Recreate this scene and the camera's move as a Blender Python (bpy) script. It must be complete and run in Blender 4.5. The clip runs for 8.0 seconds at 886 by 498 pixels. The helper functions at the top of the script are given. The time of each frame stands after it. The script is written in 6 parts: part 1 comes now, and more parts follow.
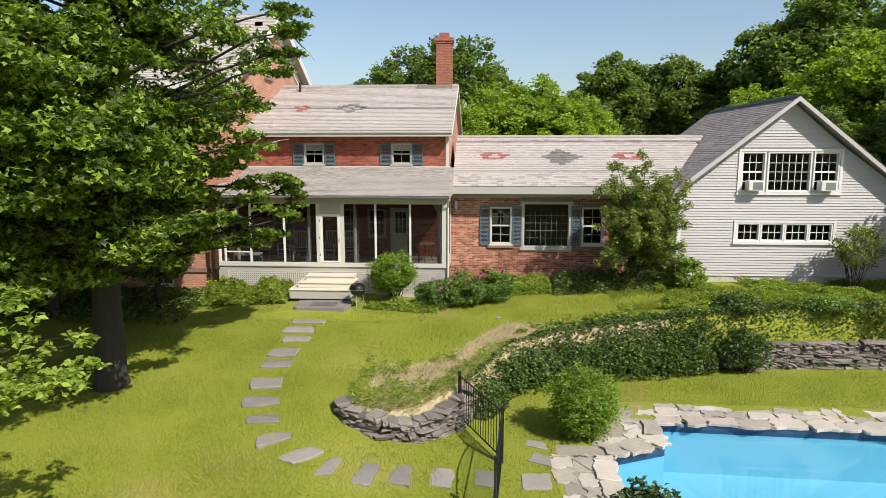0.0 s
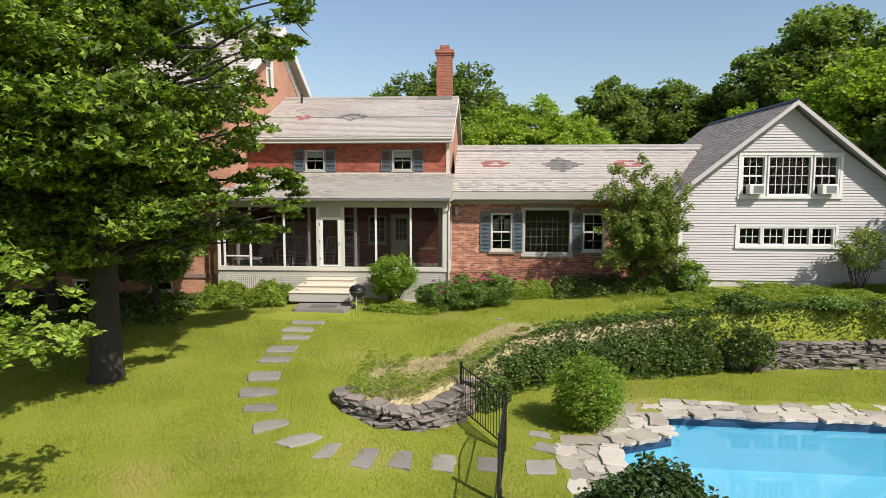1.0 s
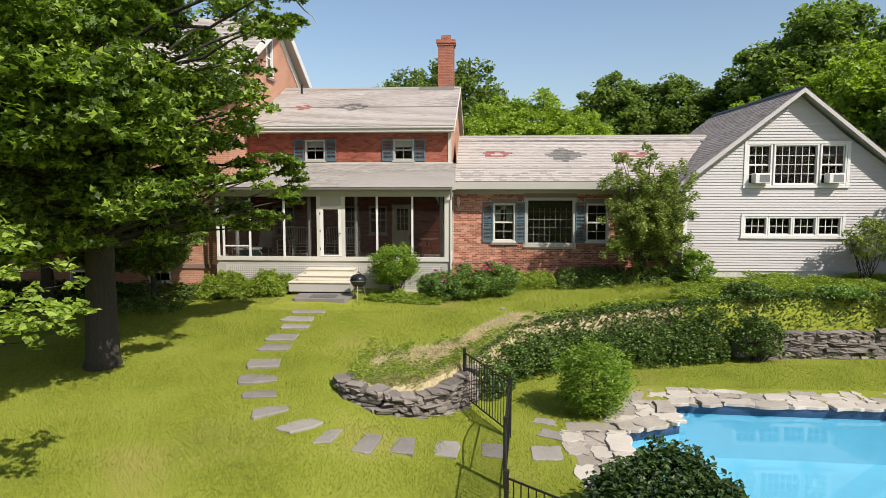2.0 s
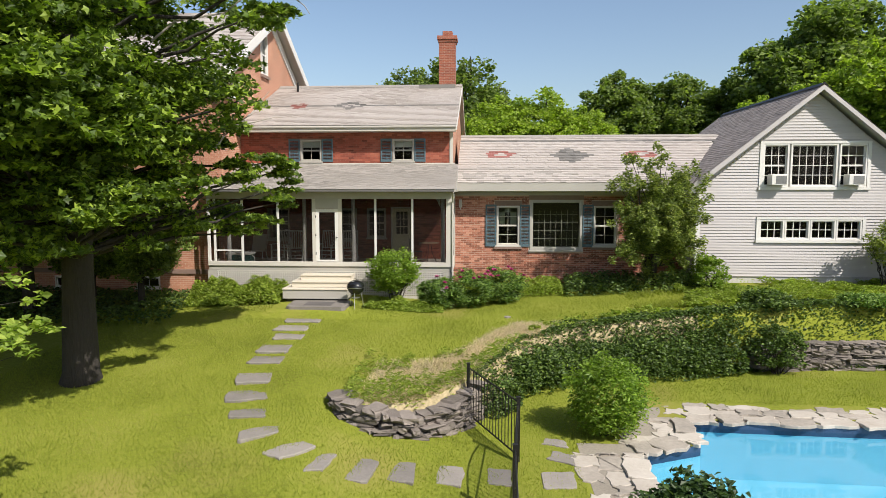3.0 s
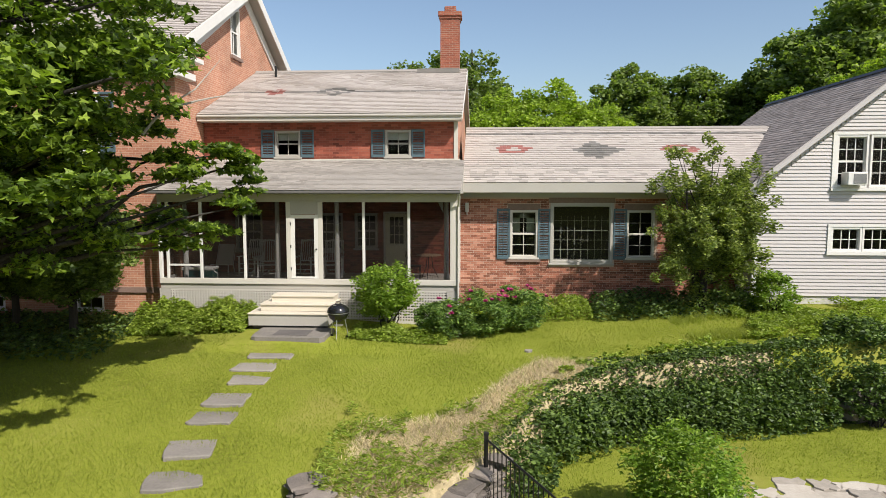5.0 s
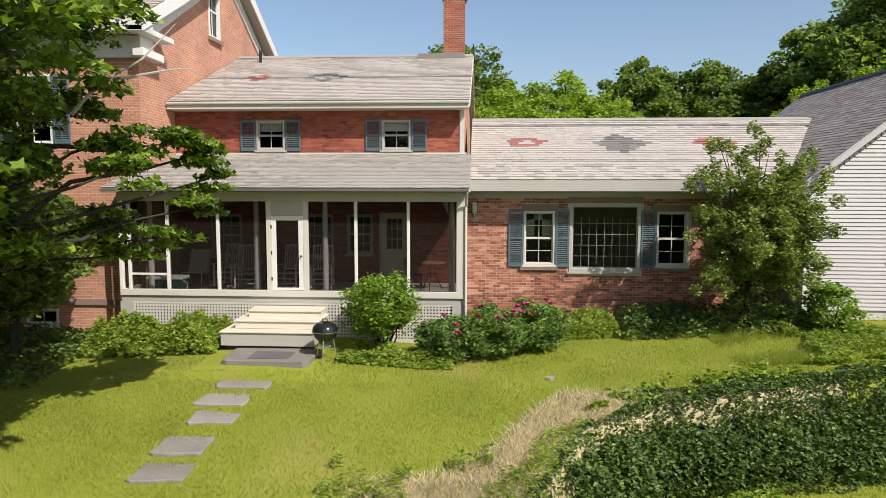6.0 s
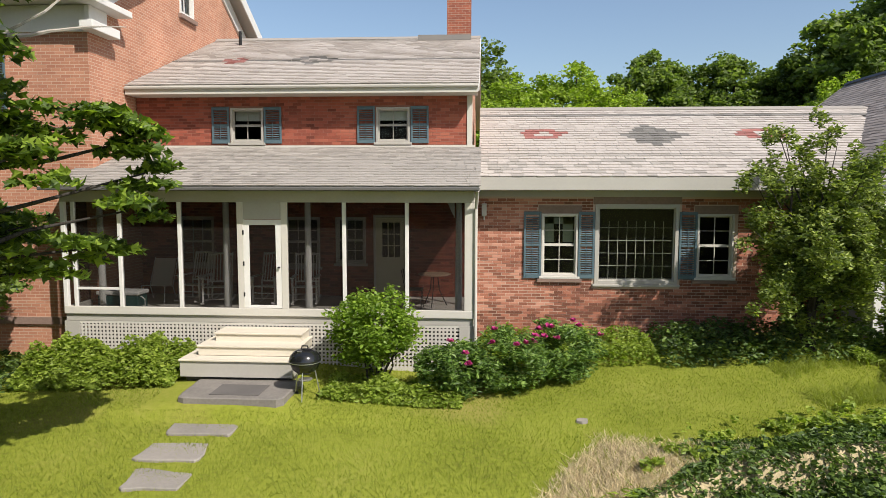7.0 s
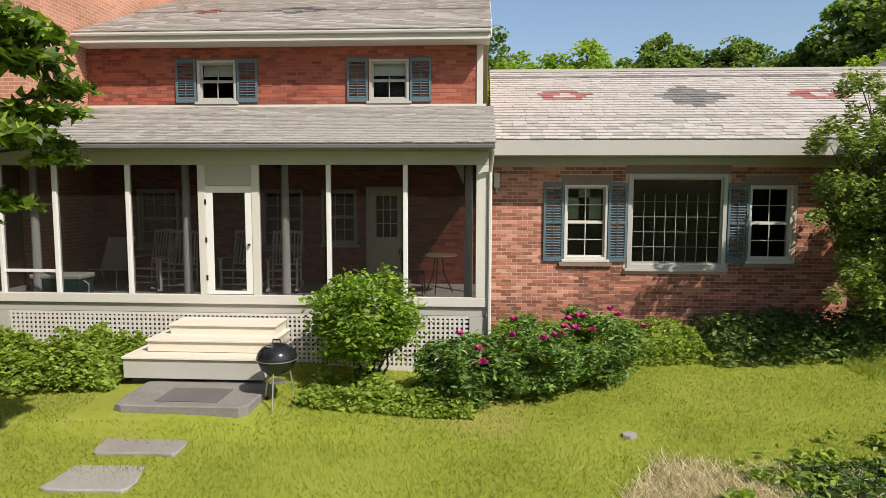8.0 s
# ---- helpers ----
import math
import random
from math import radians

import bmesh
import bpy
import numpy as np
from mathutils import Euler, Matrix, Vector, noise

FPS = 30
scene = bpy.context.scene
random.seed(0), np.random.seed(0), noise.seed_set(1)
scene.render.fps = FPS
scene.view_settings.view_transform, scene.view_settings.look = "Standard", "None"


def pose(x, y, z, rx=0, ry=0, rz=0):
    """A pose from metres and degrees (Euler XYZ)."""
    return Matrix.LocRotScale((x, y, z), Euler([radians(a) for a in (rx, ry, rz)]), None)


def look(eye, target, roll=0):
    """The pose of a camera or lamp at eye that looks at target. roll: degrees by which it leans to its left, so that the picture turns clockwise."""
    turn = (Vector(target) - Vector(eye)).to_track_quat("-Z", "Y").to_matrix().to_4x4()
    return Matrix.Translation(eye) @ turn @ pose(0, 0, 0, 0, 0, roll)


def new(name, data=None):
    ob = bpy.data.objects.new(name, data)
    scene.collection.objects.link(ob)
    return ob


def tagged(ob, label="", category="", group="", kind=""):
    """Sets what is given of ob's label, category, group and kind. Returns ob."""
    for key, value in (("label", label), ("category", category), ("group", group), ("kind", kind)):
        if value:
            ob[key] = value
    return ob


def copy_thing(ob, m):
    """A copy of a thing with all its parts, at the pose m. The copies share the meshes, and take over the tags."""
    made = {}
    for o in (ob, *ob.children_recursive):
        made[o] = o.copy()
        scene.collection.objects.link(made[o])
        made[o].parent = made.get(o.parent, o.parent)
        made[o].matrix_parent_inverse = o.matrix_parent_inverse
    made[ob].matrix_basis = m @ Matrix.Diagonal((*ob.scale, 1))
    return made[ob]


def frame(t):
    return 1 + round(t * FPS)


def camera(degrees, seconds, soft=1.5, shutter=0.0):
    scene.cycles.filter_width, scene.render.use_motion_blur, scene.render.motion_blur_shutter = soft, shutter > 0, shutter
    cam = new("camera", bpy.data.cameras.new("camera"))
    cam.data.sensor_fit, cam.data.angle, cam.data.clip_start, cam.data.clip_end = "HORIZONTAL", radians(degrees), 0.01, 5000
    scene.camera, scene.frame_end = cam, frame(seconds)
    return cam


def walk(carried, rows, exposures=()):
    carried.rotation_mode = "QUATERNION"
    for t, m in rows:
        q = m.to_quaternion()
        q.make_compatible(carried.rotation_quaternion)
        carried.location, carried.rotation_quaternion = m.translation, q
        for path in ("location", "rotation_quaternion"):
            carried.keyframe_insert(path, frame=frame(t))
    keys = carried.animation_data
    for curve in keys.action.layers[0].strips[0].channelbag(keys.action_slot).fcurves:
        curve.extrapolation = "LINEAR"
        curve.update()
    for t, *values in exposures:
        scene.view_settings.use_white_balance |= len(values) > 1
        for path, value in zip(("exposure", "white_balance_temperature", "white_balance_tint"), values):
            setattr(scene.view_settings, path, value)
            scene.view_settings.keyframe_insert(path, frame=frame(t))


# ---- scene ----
cam = camera(68.1, 8.0, soft=0.8)
PATH = [
    (0, (0.023, -0.004, 5.365), (-0.108, 1.97, 5.07), 0.0),
    (0.5, (-0.005, -0.015, 4.795), (-0.135, 1.967, 4.569), 0.0),
    (1, (-0.024, -0.012, 4.208), (-0.154, 1.975, 4.017), 0.0),
    (1.5, (-0.077, 0.036, 3.795), (-0.207, 2.022, 3.603), 0.0),
    (1.7, (-0.09, 0.10, 3.785), (-0.22, 2.087, 3.594), 0.0),
    (3, (-0.237, 1.347, 3.843), (-0.367, 3.334, 3.654), 0.0),
    (3.5, (-0.309, 2.208, 3.859), (-0.439, 4.195, 3.671), 0.0),
    (4, (-0.411, 3.202, 3.861), (-0.54, 5.189, 3.673), 0.0),
    (4.5, (-0.539, 4.331, 3.843), (-0.666, 6.319, 3.655), 0.0),
    (4.7, (-0.59, 4.821, 3.831), (-0.716, 6.808, 3.645), 0.0),
    (5.8, (-0.91, 7.60, 3.75), (-1.03, 9.588, 3.567), 0.05),
    (6, (-0.985, 8.127, 3.739), (-1.105, 10.115, 3.556), 0.1),
    (6.5, (-1.121, 9.452, 3.721), (-1.24, 11.44, 3.538), 0.1),
    (7, (-1.256, 10.771, 3.697), (-1.376, 12.759, 3.515), 0.1),
    (7.5, (-1.387, 12.037, 3.486), (-1.505, 14.025, 3.304), 0.1),
    (8, (-1.532, 13.163, 3.032), (-1.648, 15.151, 2.848), 0.15),
]
walk(cam, [(t, look(eye, target, roll)) for t, eye, target, roll in PATH])
scene.view_settings.exposure = 0.60

# ---- sky and sun ----
TO_SUN = Vector((1.05, -1.0, 1.5)).normalized()
world = bpy.data.worlds.new("sky")
scene.world = world
world.use_nodes = True
wn = world.node_tree.nodes
wl = world.node_tree.links
sky = wn.new("ShaderNodeTexSky")
sky.sky_type = "NISHITA"
sky.sun_disc = False
sky.sun_elevation = math.asin(TO_SUN.z)
sky.sun_rotation = math.atan2(TO_SUN.x, TO_SUN.y)
sky.air_density, sky.dust_density, sky.ozone_density = 1.0, 1.6, 1.0
wl.new(sky.outputs[0], wn["Background"].inputs[0])
wn["Background"].inputs[1].default_value = 0.098
sun = new("sun", bpy.data.lights.new("sun", "SUN"))
sun.data.energy, sun.data.angle, sun.data.color = 4.5, radians(0.55), (1.0, 0.95, 0.87)
sun.matrix_world = look(TO_SUN * 60, (0, 0, 0))


# ---- materials ----
def material(name, colour, rough=0.7, metal=0.0, grain=20.0, amount=0.25, large=1.2, patch=0.25, bump=0.2, bump_scale=60.0,
             depth=0.004, per_object=0.0, per_island=0.0, tint=None, stretch=(1, 1, 1), spec=0.4, translucent=0.0, trans_colour=None):
    """A surface with fine grain, larger patches, bump, and an own shade for each object or each loose piece."""
    m = bpy.data.materials.new(name)
    m.use_nodes = True
    nt = m.node_tree
    n, l = nt.nodes, nt.links
    b = n["Principled BSDF"]
    b.inputs["Roughness"].default_value = rough
    b.inputs["Metallic"].default_value = metal
    b.inputs["Specular IOR Level"].default_value = spec
    co = n.new("ShaderNodeTexCoord")
    mp = n.new("ShaderNodeMapping")
    mp.inputs["Scale"].default_value = stretch
    l.new(co.outputs["Object"], mp.inputs[0])
    def noise_at(scale, detail):
        t = n.new("ShaderNodeTexNoise")
        t.inputs["Scale"].default_value, t.inputs["Detail"].default_value = scale, detail
        l.new(mp.outputs[0], t.inputs["Vector"])
        return t.outputs["Fac"]
    def maths(op, a, c):
        t = n.new("ShaderNodeMath")
        t.operation = op
        for k, v in enumerate((a, c)):
            if isinstance(v, (int, float)):
                t.inputs[k].default_value = v
            else:
                l.new(v, t.inputs[k])
        return t.outputs[0]
    fine, big = noise_at(grain, 6), noise_at(large, 3)
    value = maths("ADD", maths("MULTIPLY", maths("SUBTRACT", fine, 0.5), 2 * amount), maths("MULTIPLY", maths("SUBTRACT", big, 0.5), 2 * patch))
    if per_object:
        o = n.new("ShaderNodeObjectInfo")
        value = maths("ADD", value, maths("MULTIPLY", maths("SUBTRACT", o.outputs["Random"], 0.5), 2 * per_object))
    if per_island:
        g = n.new("ShaderNodeNewGeometry")
        value = maths("ADD", value, maths("MULTIPLY", maths("SUBTRACT", g.outputs["Random Per Island"], 0.5), 2 * per_island))
    value = maths("ADD", value, 0.5)
    ramp = n.new("ShaderNodeValToRGB")
    lo = [c * 0.45 for c in colour]
    hi = [min(1.0, c * 1.5) for c in colour] if tint is None else list(tint)
    e = ramp.color_ramp.elements
    e[0].color, e[1].color = (*lo, 1), (*hi, 1)
    mid = e.new(0.5)
    mid.color = (*colour, 1)
    l.new(value, ramp.inputs[0])
    l.new(ramp.outputs[0], b.inputs["Base Color"])
    if bump:
        bp = n.new("ShaderNodeBump")
        bp.inputs["Strength"].default_value, bp.inputs["Distance"].default_value = bump, depth
        l.new(noise_at(bump_scale, 5), bp.inputs["Height"])
        l.new(bp.outputs[0], b.inputs["Normal"])
    if translucent:
        tr = n.new("ShaderNodeBsdfTranslucent")
        mixc = n.new("ShaderNodeMixRGB")
        mixc.blend_type = "MULTIPLY"
        mixc.inputs[0].default_value = 1.0
        mixc.inputs[2].default_value = (*(trans_colour or (1.6, 1.8, 0.7)), 1)
        l.new(ramp.outputs[0], mixc.inputs[1])
        l.new(mixc.outputs[0], tr.inputs[0])
        ms = n.new("ShaderNodeMixShader")
        ms.inputs[0].default_value = translucent
        l.new(b.outputs[0], ms.inputs[1])
        l.new(tr.outputs[0], ms.inputs[2])
        l.new(ms.outputs[0], n["Material Output"].inputs[0])
    return m


def brick_pattern(name, colour, other, mortar):
    """Brickwork for walls that stay far off."""
    m = material(name, colour, rough=0.85, bump=0)
    n, l = m.node_tree.nodes, m.node_tree.links
    co = n.new("ShaderNodeTexCoord")
    sep, com = n.new("ShaderNodeSeparateXYZ"), n.new("ShaderNodeCombineXYZ")
    l.new(co.outputs["Object"], sep.inputs[0])
    add = n.new("ShaderNodeMath")
    l.new(sep.outputs[0], add.inputs[0])
    l.new(sep.outputs[1], add.inputs[1])
    l.new(add.outputs[0], com.inputs[0])
    l.new(sep.outputs[2], com.inputs[1])
    t = n.new("ShaderNodeTexBrick")
    t.inputs["Color1"].default_value, t.inputs["Color2"].default_value, t.inputs["Mortar"].default_value = (*colour, 1), (*other, 1), (*mortar, 1)
    t.inputs["Scale"].default_value = 1.0
    t.inputs["Brick Width"].default_value, t.inputs["Row Height"].default_value, t.inputs["Mortar Size"].default_value = 0.215, 0.072, 0.006
    l.new(com.outputs[0], t.inputs[0])
    ns = n.new("ShaderNodeTexNoise")
    ns.inputs["Scale"].default_value = 0.8
    l.new(co.outputs["Object"], ns.inputs["Vector"])
    mx = n.new("ShaderNodeMixRGB")
    mx.blend_type = "OVERLAY"
    mx.inputs[0].default_value = 0.35
    l.new(t.outputs["Color"], mx.inputs[1])
    l.new(ns.outputs["Fac"], mx.inputs[2])
    b = n["Principled BSDF"]
    l.new(mx.outputs[0], b.inputs["Base Color"])
    bp = n.new("ShaderNodeBump")
    bp.inputs["Strength"].default_value, bp.inputs["Distance"].default_value, bp.invert = 0.6, 0.008, True
    l.new(t.outputs["Fac"], bp.inputs["Height"])
    l.new(bp.outputs[0], b.inputs["Normal"])
    return m


def glass_pane(name, tint=(0.9, 0.95, 0.95), rough=0.02):
    m = bpy.data.materials.new(name)
    m.use_nodes = True
    n, l = m.node_tree.nodes, m.node_tree.links
    n.remove(n["Principled BSDF"])
    tr, gl, mix, fr = (n.new(k) for k in ("ShaderNodeBsdfTransparent", "ShaderNodeBsdfGlossy", "ShaderNodeMixShader", "ShaderNodeFresnel"))
    tr.inputs[0].default_value = (*tint, 1)
    gl.inputs["Roughness"].default_value = rough
    fr.inputs[0].default_value = 1.32
    l.new(fr.outputs[0], mix.inputs[0])
    l.new(tr.outputs[0], mix.inputs[1])
    l.new(gl.outputs[0], mix.inputs[2])
    l.new(mix.outputs[0], n["Material Output"].inputs[0])
    return m


def screen_mesh(name, cover):
    """Fine dark insect screen: part of the light goes straight through the weave."""
    m = bpy.data.materials.new(name)
    m.use_nodes = True
    n, l = m.node_tree.nodes, m.node_tree.links
    n.remove(n["Principled BSDF"])
    tr, df, mix = (n.new(k) for k in ("ShaderNodeBsdfTransparent", "ShaderNodeBsdfDiffuse", "ShaderNodeMixShader"))
    df.inputs[0].default_value = (0.016, 0.014, 0.012, 1)
    mix.inputs[0].default_value = cover
    l.new(tr.outputs[0], mix.inputs[1])
    l.new(df.outputs[0], mix.inputs[2])
    l.new(mix.outputs[0], n["Material Output"].inputs[0])
    return m


BRICK = material("red brick", (0.33, 0.125, 0.078), 0.9, grain=90, amount=0.15, large=2.5, patch=0.2, per_object=0.42, per_island=0.42, tint=(0.52, 0.26, 0.18), bump=0.5, bump_scale=150, depth=0.0015)
BRICK_OLD = material("dark red brick", (0.27, 0.072, 0.045), 0.9, grain=90, amount=0.12, large=1.5, patch=0.15, per_object=0.3, per_island=0.3, tint=(0.38, 0.13, 0.08), bump=0.5, bump_scale=150, depth=0.0015)
MORTAR = material("lime mortar", (0.44, 0.33, 0.26), 0.95, grain=40, patch=0.15, bump=0.4)
MORTAR_RED = material("red stained mortar", (0.24, 0.11, 0.08), 0.95, grain=40, patch=0.2, bump=0.4)
BRICK_FAR = brick_pattern("weathered pink brick", (0.42, 0.20, 0.125), (0.34, 0.145, 0.09), (0.46, 0.33, 0.25))
CHIMNEY = brick_pattern("chimney brick", (0.28, 0.085, 0.048), (0.19, 0.055, 0.034), (0.30, 0.21, 0.16))
TRIM = material("aged white trim paint", (0.48, 0.45, 0.405), 0.55, grain=25, amount=0.06, patch=0.08, bump=0.08)
# Grey trim; also stands in for shade on the ell's window frames.
TRIM_GREY = material("grey cream and shaded trim paint", (0.35, 0.328, 0.295), 0.6, grain=25, amount=0.07, patch=0.1, bump=0.08)
CLAP = material("white clapboard paint", (0.42, 0.39, 0.385), 0.6, grain=30, amount=0.06, large=0.7, patch=0.08, per_object=0.04, bump=0.1, stretch=(0.2, 1, 3))
SLATE = material("weathered light slate", (0.365, 0.325, 0.298), 0.8, grain=30, amount=0.1, large=0.7, patch=0.16, per_island=0.09, tint=(0.50, 0.46, 0.43), stretch=(0.4, 1, 2.5), bump=0.4, bump_scale=60)
SLATE_RED = material("red slate", (0.27, 0.11, 0.095), 0.8, grain=30, amount=0.12, per_island=0.2, patch=0.15, bump=0.4)
SLATE_GREY = material("grey slate", (0.15, 0.14, 0.13), 0.8, grain=30, amount=0.15, per_island=0.25, patch=0.2, bump=0.4)
SLATE_DULL = material("dull grey slate", (0.275, 0.25, 0.226), 0.85, grain=30, amount=0.12, large=0.9, patch=0.16, per_island=0.18, bump=0.4)
ASPHALT_SHINGLE = material("brown grey asphalt shingle", (0.29, 0.255, 0.235), 0.95, grain=120, amount=0.25, large=0.8, patch=0.12, per_island=0.2, bump=0, spec=0.1)
SHUTTER = material("blue grey shutter paint", (0.075, 0.115, 0.135), 0.5, grain=30, amount=0.12, patch=0.15, bump=0.1)
STEP_PAINT = material("cream painted boards", (0.54, 0.485, 0.40), 0.5, grain=30, amount=0.05, patch=0.07, bump=0.1, stretch=(0.3, 3, 3))
GLASS = glass_pane("window glass")
SCREEN = screen_mesh("insect screen", 0.34)
# Near-black colour stands in for dimness in rooms, porch ceiling and crawl space.
ROOM_SHADE = material("dark tone for room shade", (0.035, 0.032, 0.03), 0.9)
# Inner floors and step core are coloured near-black in place of shade.
SHADE_BOARDS = material("dark boards for shade", (0.04, 0.034, 0.03), 0.6, stretch=(1, 8, 1))
PORCH_FLOOR = material("pale grey porch floor paint", (0.52, 0.48, 0.42), 0.5, stretch=(8, 1, 1), grain=8, patch=0.1)
CREAM = material("cream door paint", (0.55, 0.50, 0.36), 0.5, patch=0.1, amount=0.06)
WHITE = material("white paint", (0.60, 0.58, 0.555), 0.5, amount=0.05, patch=0.07, bump=0.05)
BLACK_IRON = material("black iron", (0.018, 0.017, 0.016), 0.45, metal=0.3, amount=0.2, bump=0.1)
ENAMEL = material("black enamel", (0.012, 0.012, 0.013), 0.12, amount=0.1, patch=0.1, bump=0, spec=0.6)
STEEL = material("dull aluminium", (0.55, 0.55, 0.54), 0.35, metal=0.9, amount=0.1, bump=0.05)
FLAG = material("grey bluestone flag", (0.215, 0.192, 0.172), 0.85, grain=18, amount=0.2, large=2.0, patch=0.25, per_object=0.22, bump=0.5, bump_scale=25, depth=0.012)
COPING = material("pale pool coping stone", (0.37, 0.325, 0.275), 0.85, grain=10, amount=0.2, large=1.5, patch=0.25, per_object=0.28, tint=(0.5, 0.455, 0.4), bump=0.6, bump_scale=18, depth=0.015)
DRYSTONE = material("dry stone slate blocks", (0.165, 0.14, 0.122), 0.9, grain=14, amount=0.25, large=2.5, patch=0.25, per_object=0.4, bump=0.8, bump_scale=20, depth=0.02)
BARK = material("grey brown bark", (0.036, 0.030, 0.026), 0.95, grain=9, amount=0.35, patch=0.2, bump=1.0, bump_scale=12, depth=0.05, stretch=(2.5, 2.5, 0.4))
DEAD = material("bare grey twigs", (0.30, 0.27, 0.24), 0.9, bump=0.2)


def leaf(name, colour, bright, spread=0.34, trans=0.3):
    return material(name, colour, 0.5, grain=3, amount=0.06, large=0.5, patch=0.22, per_island=spread, tint=bright, bump=0, translucent=trans, spec=0.35)


MAPLE = leaf("maple leaf", (0.078, 0.128, 0.018), (0.28, 0.37, 0.05), spread=0.5, trans=0.37)
SAPLING = leaf("sapling leaf", (0.22, 0.30, 0.05), (0.38, 0.44, 0.09), trans=0.45)
APPLE = leaf("fruit tree leaf", (0.135, 0.178, 0.038), (0.33, 0.37, 0.09), spread=0.44, trans=0.38)
SHRUB = leaf("shrub leaf", (0.15, 0.235, 0.025), (0.29, 0.38, 0.05), trans=0.42)
HEDGE_LEAF = leaf("creeper leaf", (0.06, 0.102, 0.022), (0.15, 0.215, 0.042), spread=0.46)
DARK_LEAF = leaf("dark laurel leaf", (0.035, 0.065, 0.016), (0.08, 0.13, 0.03))
PEONY_LEAF = leaf("peony leaf", (0.105, 0.18, 0.038), (0.24, 0.33, 0.085), spread=0.48, trans=0.38)
BED_LEAF = leaf("ground cover leaf", (0.20, 0.265, 0.035), (0.33, 0.38, 0.07), trans=0.42)
FAR_LEAF = leaf("far broad leaf", (0.115, 0.165, 0.04), (0.26, 0.32, 0.075), trans=0.48)
FAR_BRIGHT = leaf("far willow leaf", (0.22, 0.30, 0.035), (0.36, 0.44, 0.06), trans=0.45)
PETAL = material("magenta petal", (0.36, 0.03, 0.14), 0.6, per_island=0.3, bump=0)
DRY = material("dry straw", (0.60, 0.50, 0.32), 0.9, per_island=0.3, grain=5, bump=0, translucent=0.4, trans_colour=(1.1, 1.1, 1.0))


def lawn_material():
    m = material("mown lawn", (0.182, 0.205, 0.023), 0.95, grain=11, amount=0.5, large=0.5, patch=0.42, bump=0.5, bump_scale=60, depth=0.02, tint=(0.24, 0.235, 0.05), spec=0.15)
    n, l = m.node_tree.nodes, m.node_tree.links
    b = n["Principled BSDF"]
    src = b.inputs["Base Color"].links[0].from_socket
    co = n.new("ShaderNodeTexCoord")
    a = n.new("ShaderNodeTexNoise")
    a.inputs["Scale"].default_value, a.inputs["Detail"].default_value = 0.3, 5
    l.new(co.outputs["Object"], a.inputs["Vector"])
    r = n.new("ShaderNodeValToRGB")
    r.color_ramp.elements[0].position, r.color_ramp.elements[1].position = 0.55, 0.75
    l.new(a.outputs["Fac"], r.inputs[0])
    mx = n.new("ShaderNodeMixRGB")
    l.new(r.outputs[0], mx.inputs[0])
    l.new(src, mx.inputs[1])
    mx.inputs[2].default_value = (0.25, 0.215, 0.06, 1)
    l.new(mx.outputs[0], b.inputs["Base Color"])
    return m


LAWN = lawn_material()
GRASS = material("grass blade", (0.205, 0.235, 0.031), 0.7, grain=7, amount=0.2, large=0.5, patch=0.36, per_island=0.1, tint=(0.31, 0.31, 0.075), bump=0, translucent=0.5)


# ---- builders ----
INVERSE = {}


def thing(name, label, category, base=(0, 0, 0), group="", kind=""):
    """An Empty at the base of a thing; its parts are then built in world places."""
    e = new(name)
    e.location = base
    e.empty_display_size = 0.2
    INVERSE[e.name] = Matrix.Translation(-Vector(base))
    return tagged(e, label, category, group, kind)


def adopt(ob, parent):
    if parent is not None:
        ob.parent = parent
        ob.matrix_parent_inverse = INVERSE.get(parent.name, Matrix())
    return ob


def part(name, bm, mat, parent=None, label="", smooth=False):
    me = bpy.data.meshes.new(name)
    bm.normal_update()
    bm.to_mesh(me)
    bm.free()
    for m in mat if isinstance(mat, (list, tuple)) else [mat]:
        me.materials.append(m)
    if smooth:
        me.polygons.foreach_set("use_smooth", [True] * len(me.polygons))
    ob = adopt(new(name, me), parent)
    return tagged(ob, label)


def sheet(name, verts, faces, mat, parent=None, label="", index=None, smooth=False):
    """A mesh from arrays; all faces have the same number of corners."""
    verts, faces = np.asarray(verts, dtype=np.float32), np.asarray(faces, dtype=np.int32)
    me = bpy.data.meshes.new(name)
    k = faces.shape[1]
    me.vertices.add(len(verts))
    me.vertices.foreach_set("co", verts.ravel())
    me.loops.add(faces.size)
    me.loops.foreach_set("vertex_index", faces.ravel())
    me.polygons.add(len(faces))
    me.polygons.foreach_set("loop_start", np.arange(0, faces.size, k, dtype=np.int32))
    for m in mat if isinstance(mat, (list, tuple)) else [mat]:
        me.materials.append(m)
    if index is not None:
        me.polygons.foreach_set("material_index", np.asarray(index, dtype=np.int32))
    me.polygons.foreach_set("use_smooth", np.full(len(faces), smooth, dtype=bool))
    me.update(calc_edges=True)
    me.validate()
    return tagged(adopt(new(name, me), parent), label)


def box(bm, x0, x1, y0, y1, z0, z1, bevel=0.0):
    r = bmesh.ops.create_cube(bm, size=1.0, matrix=Matrix.LocRotScale(((x0 + x1) / 2, (y0 + y1) / 2, (z0 + z1) / 2), None, (abs(x1 - x0), abs(y1 - y0), abs(z1 - z0))))
    if bevel:
        edges = {e for v in r["verts"] for e in v.link_edges}
        bmesh.ops.bevel(bm, geom=list(edges), offset=bevel, segments=1, affect="EDGES")
    return bm


def boxes(*rows, bevel=0.0):
    bm = bmesh.new()
    for r in rows:
        box(bm, *r, bevel=bevel)
    return bm


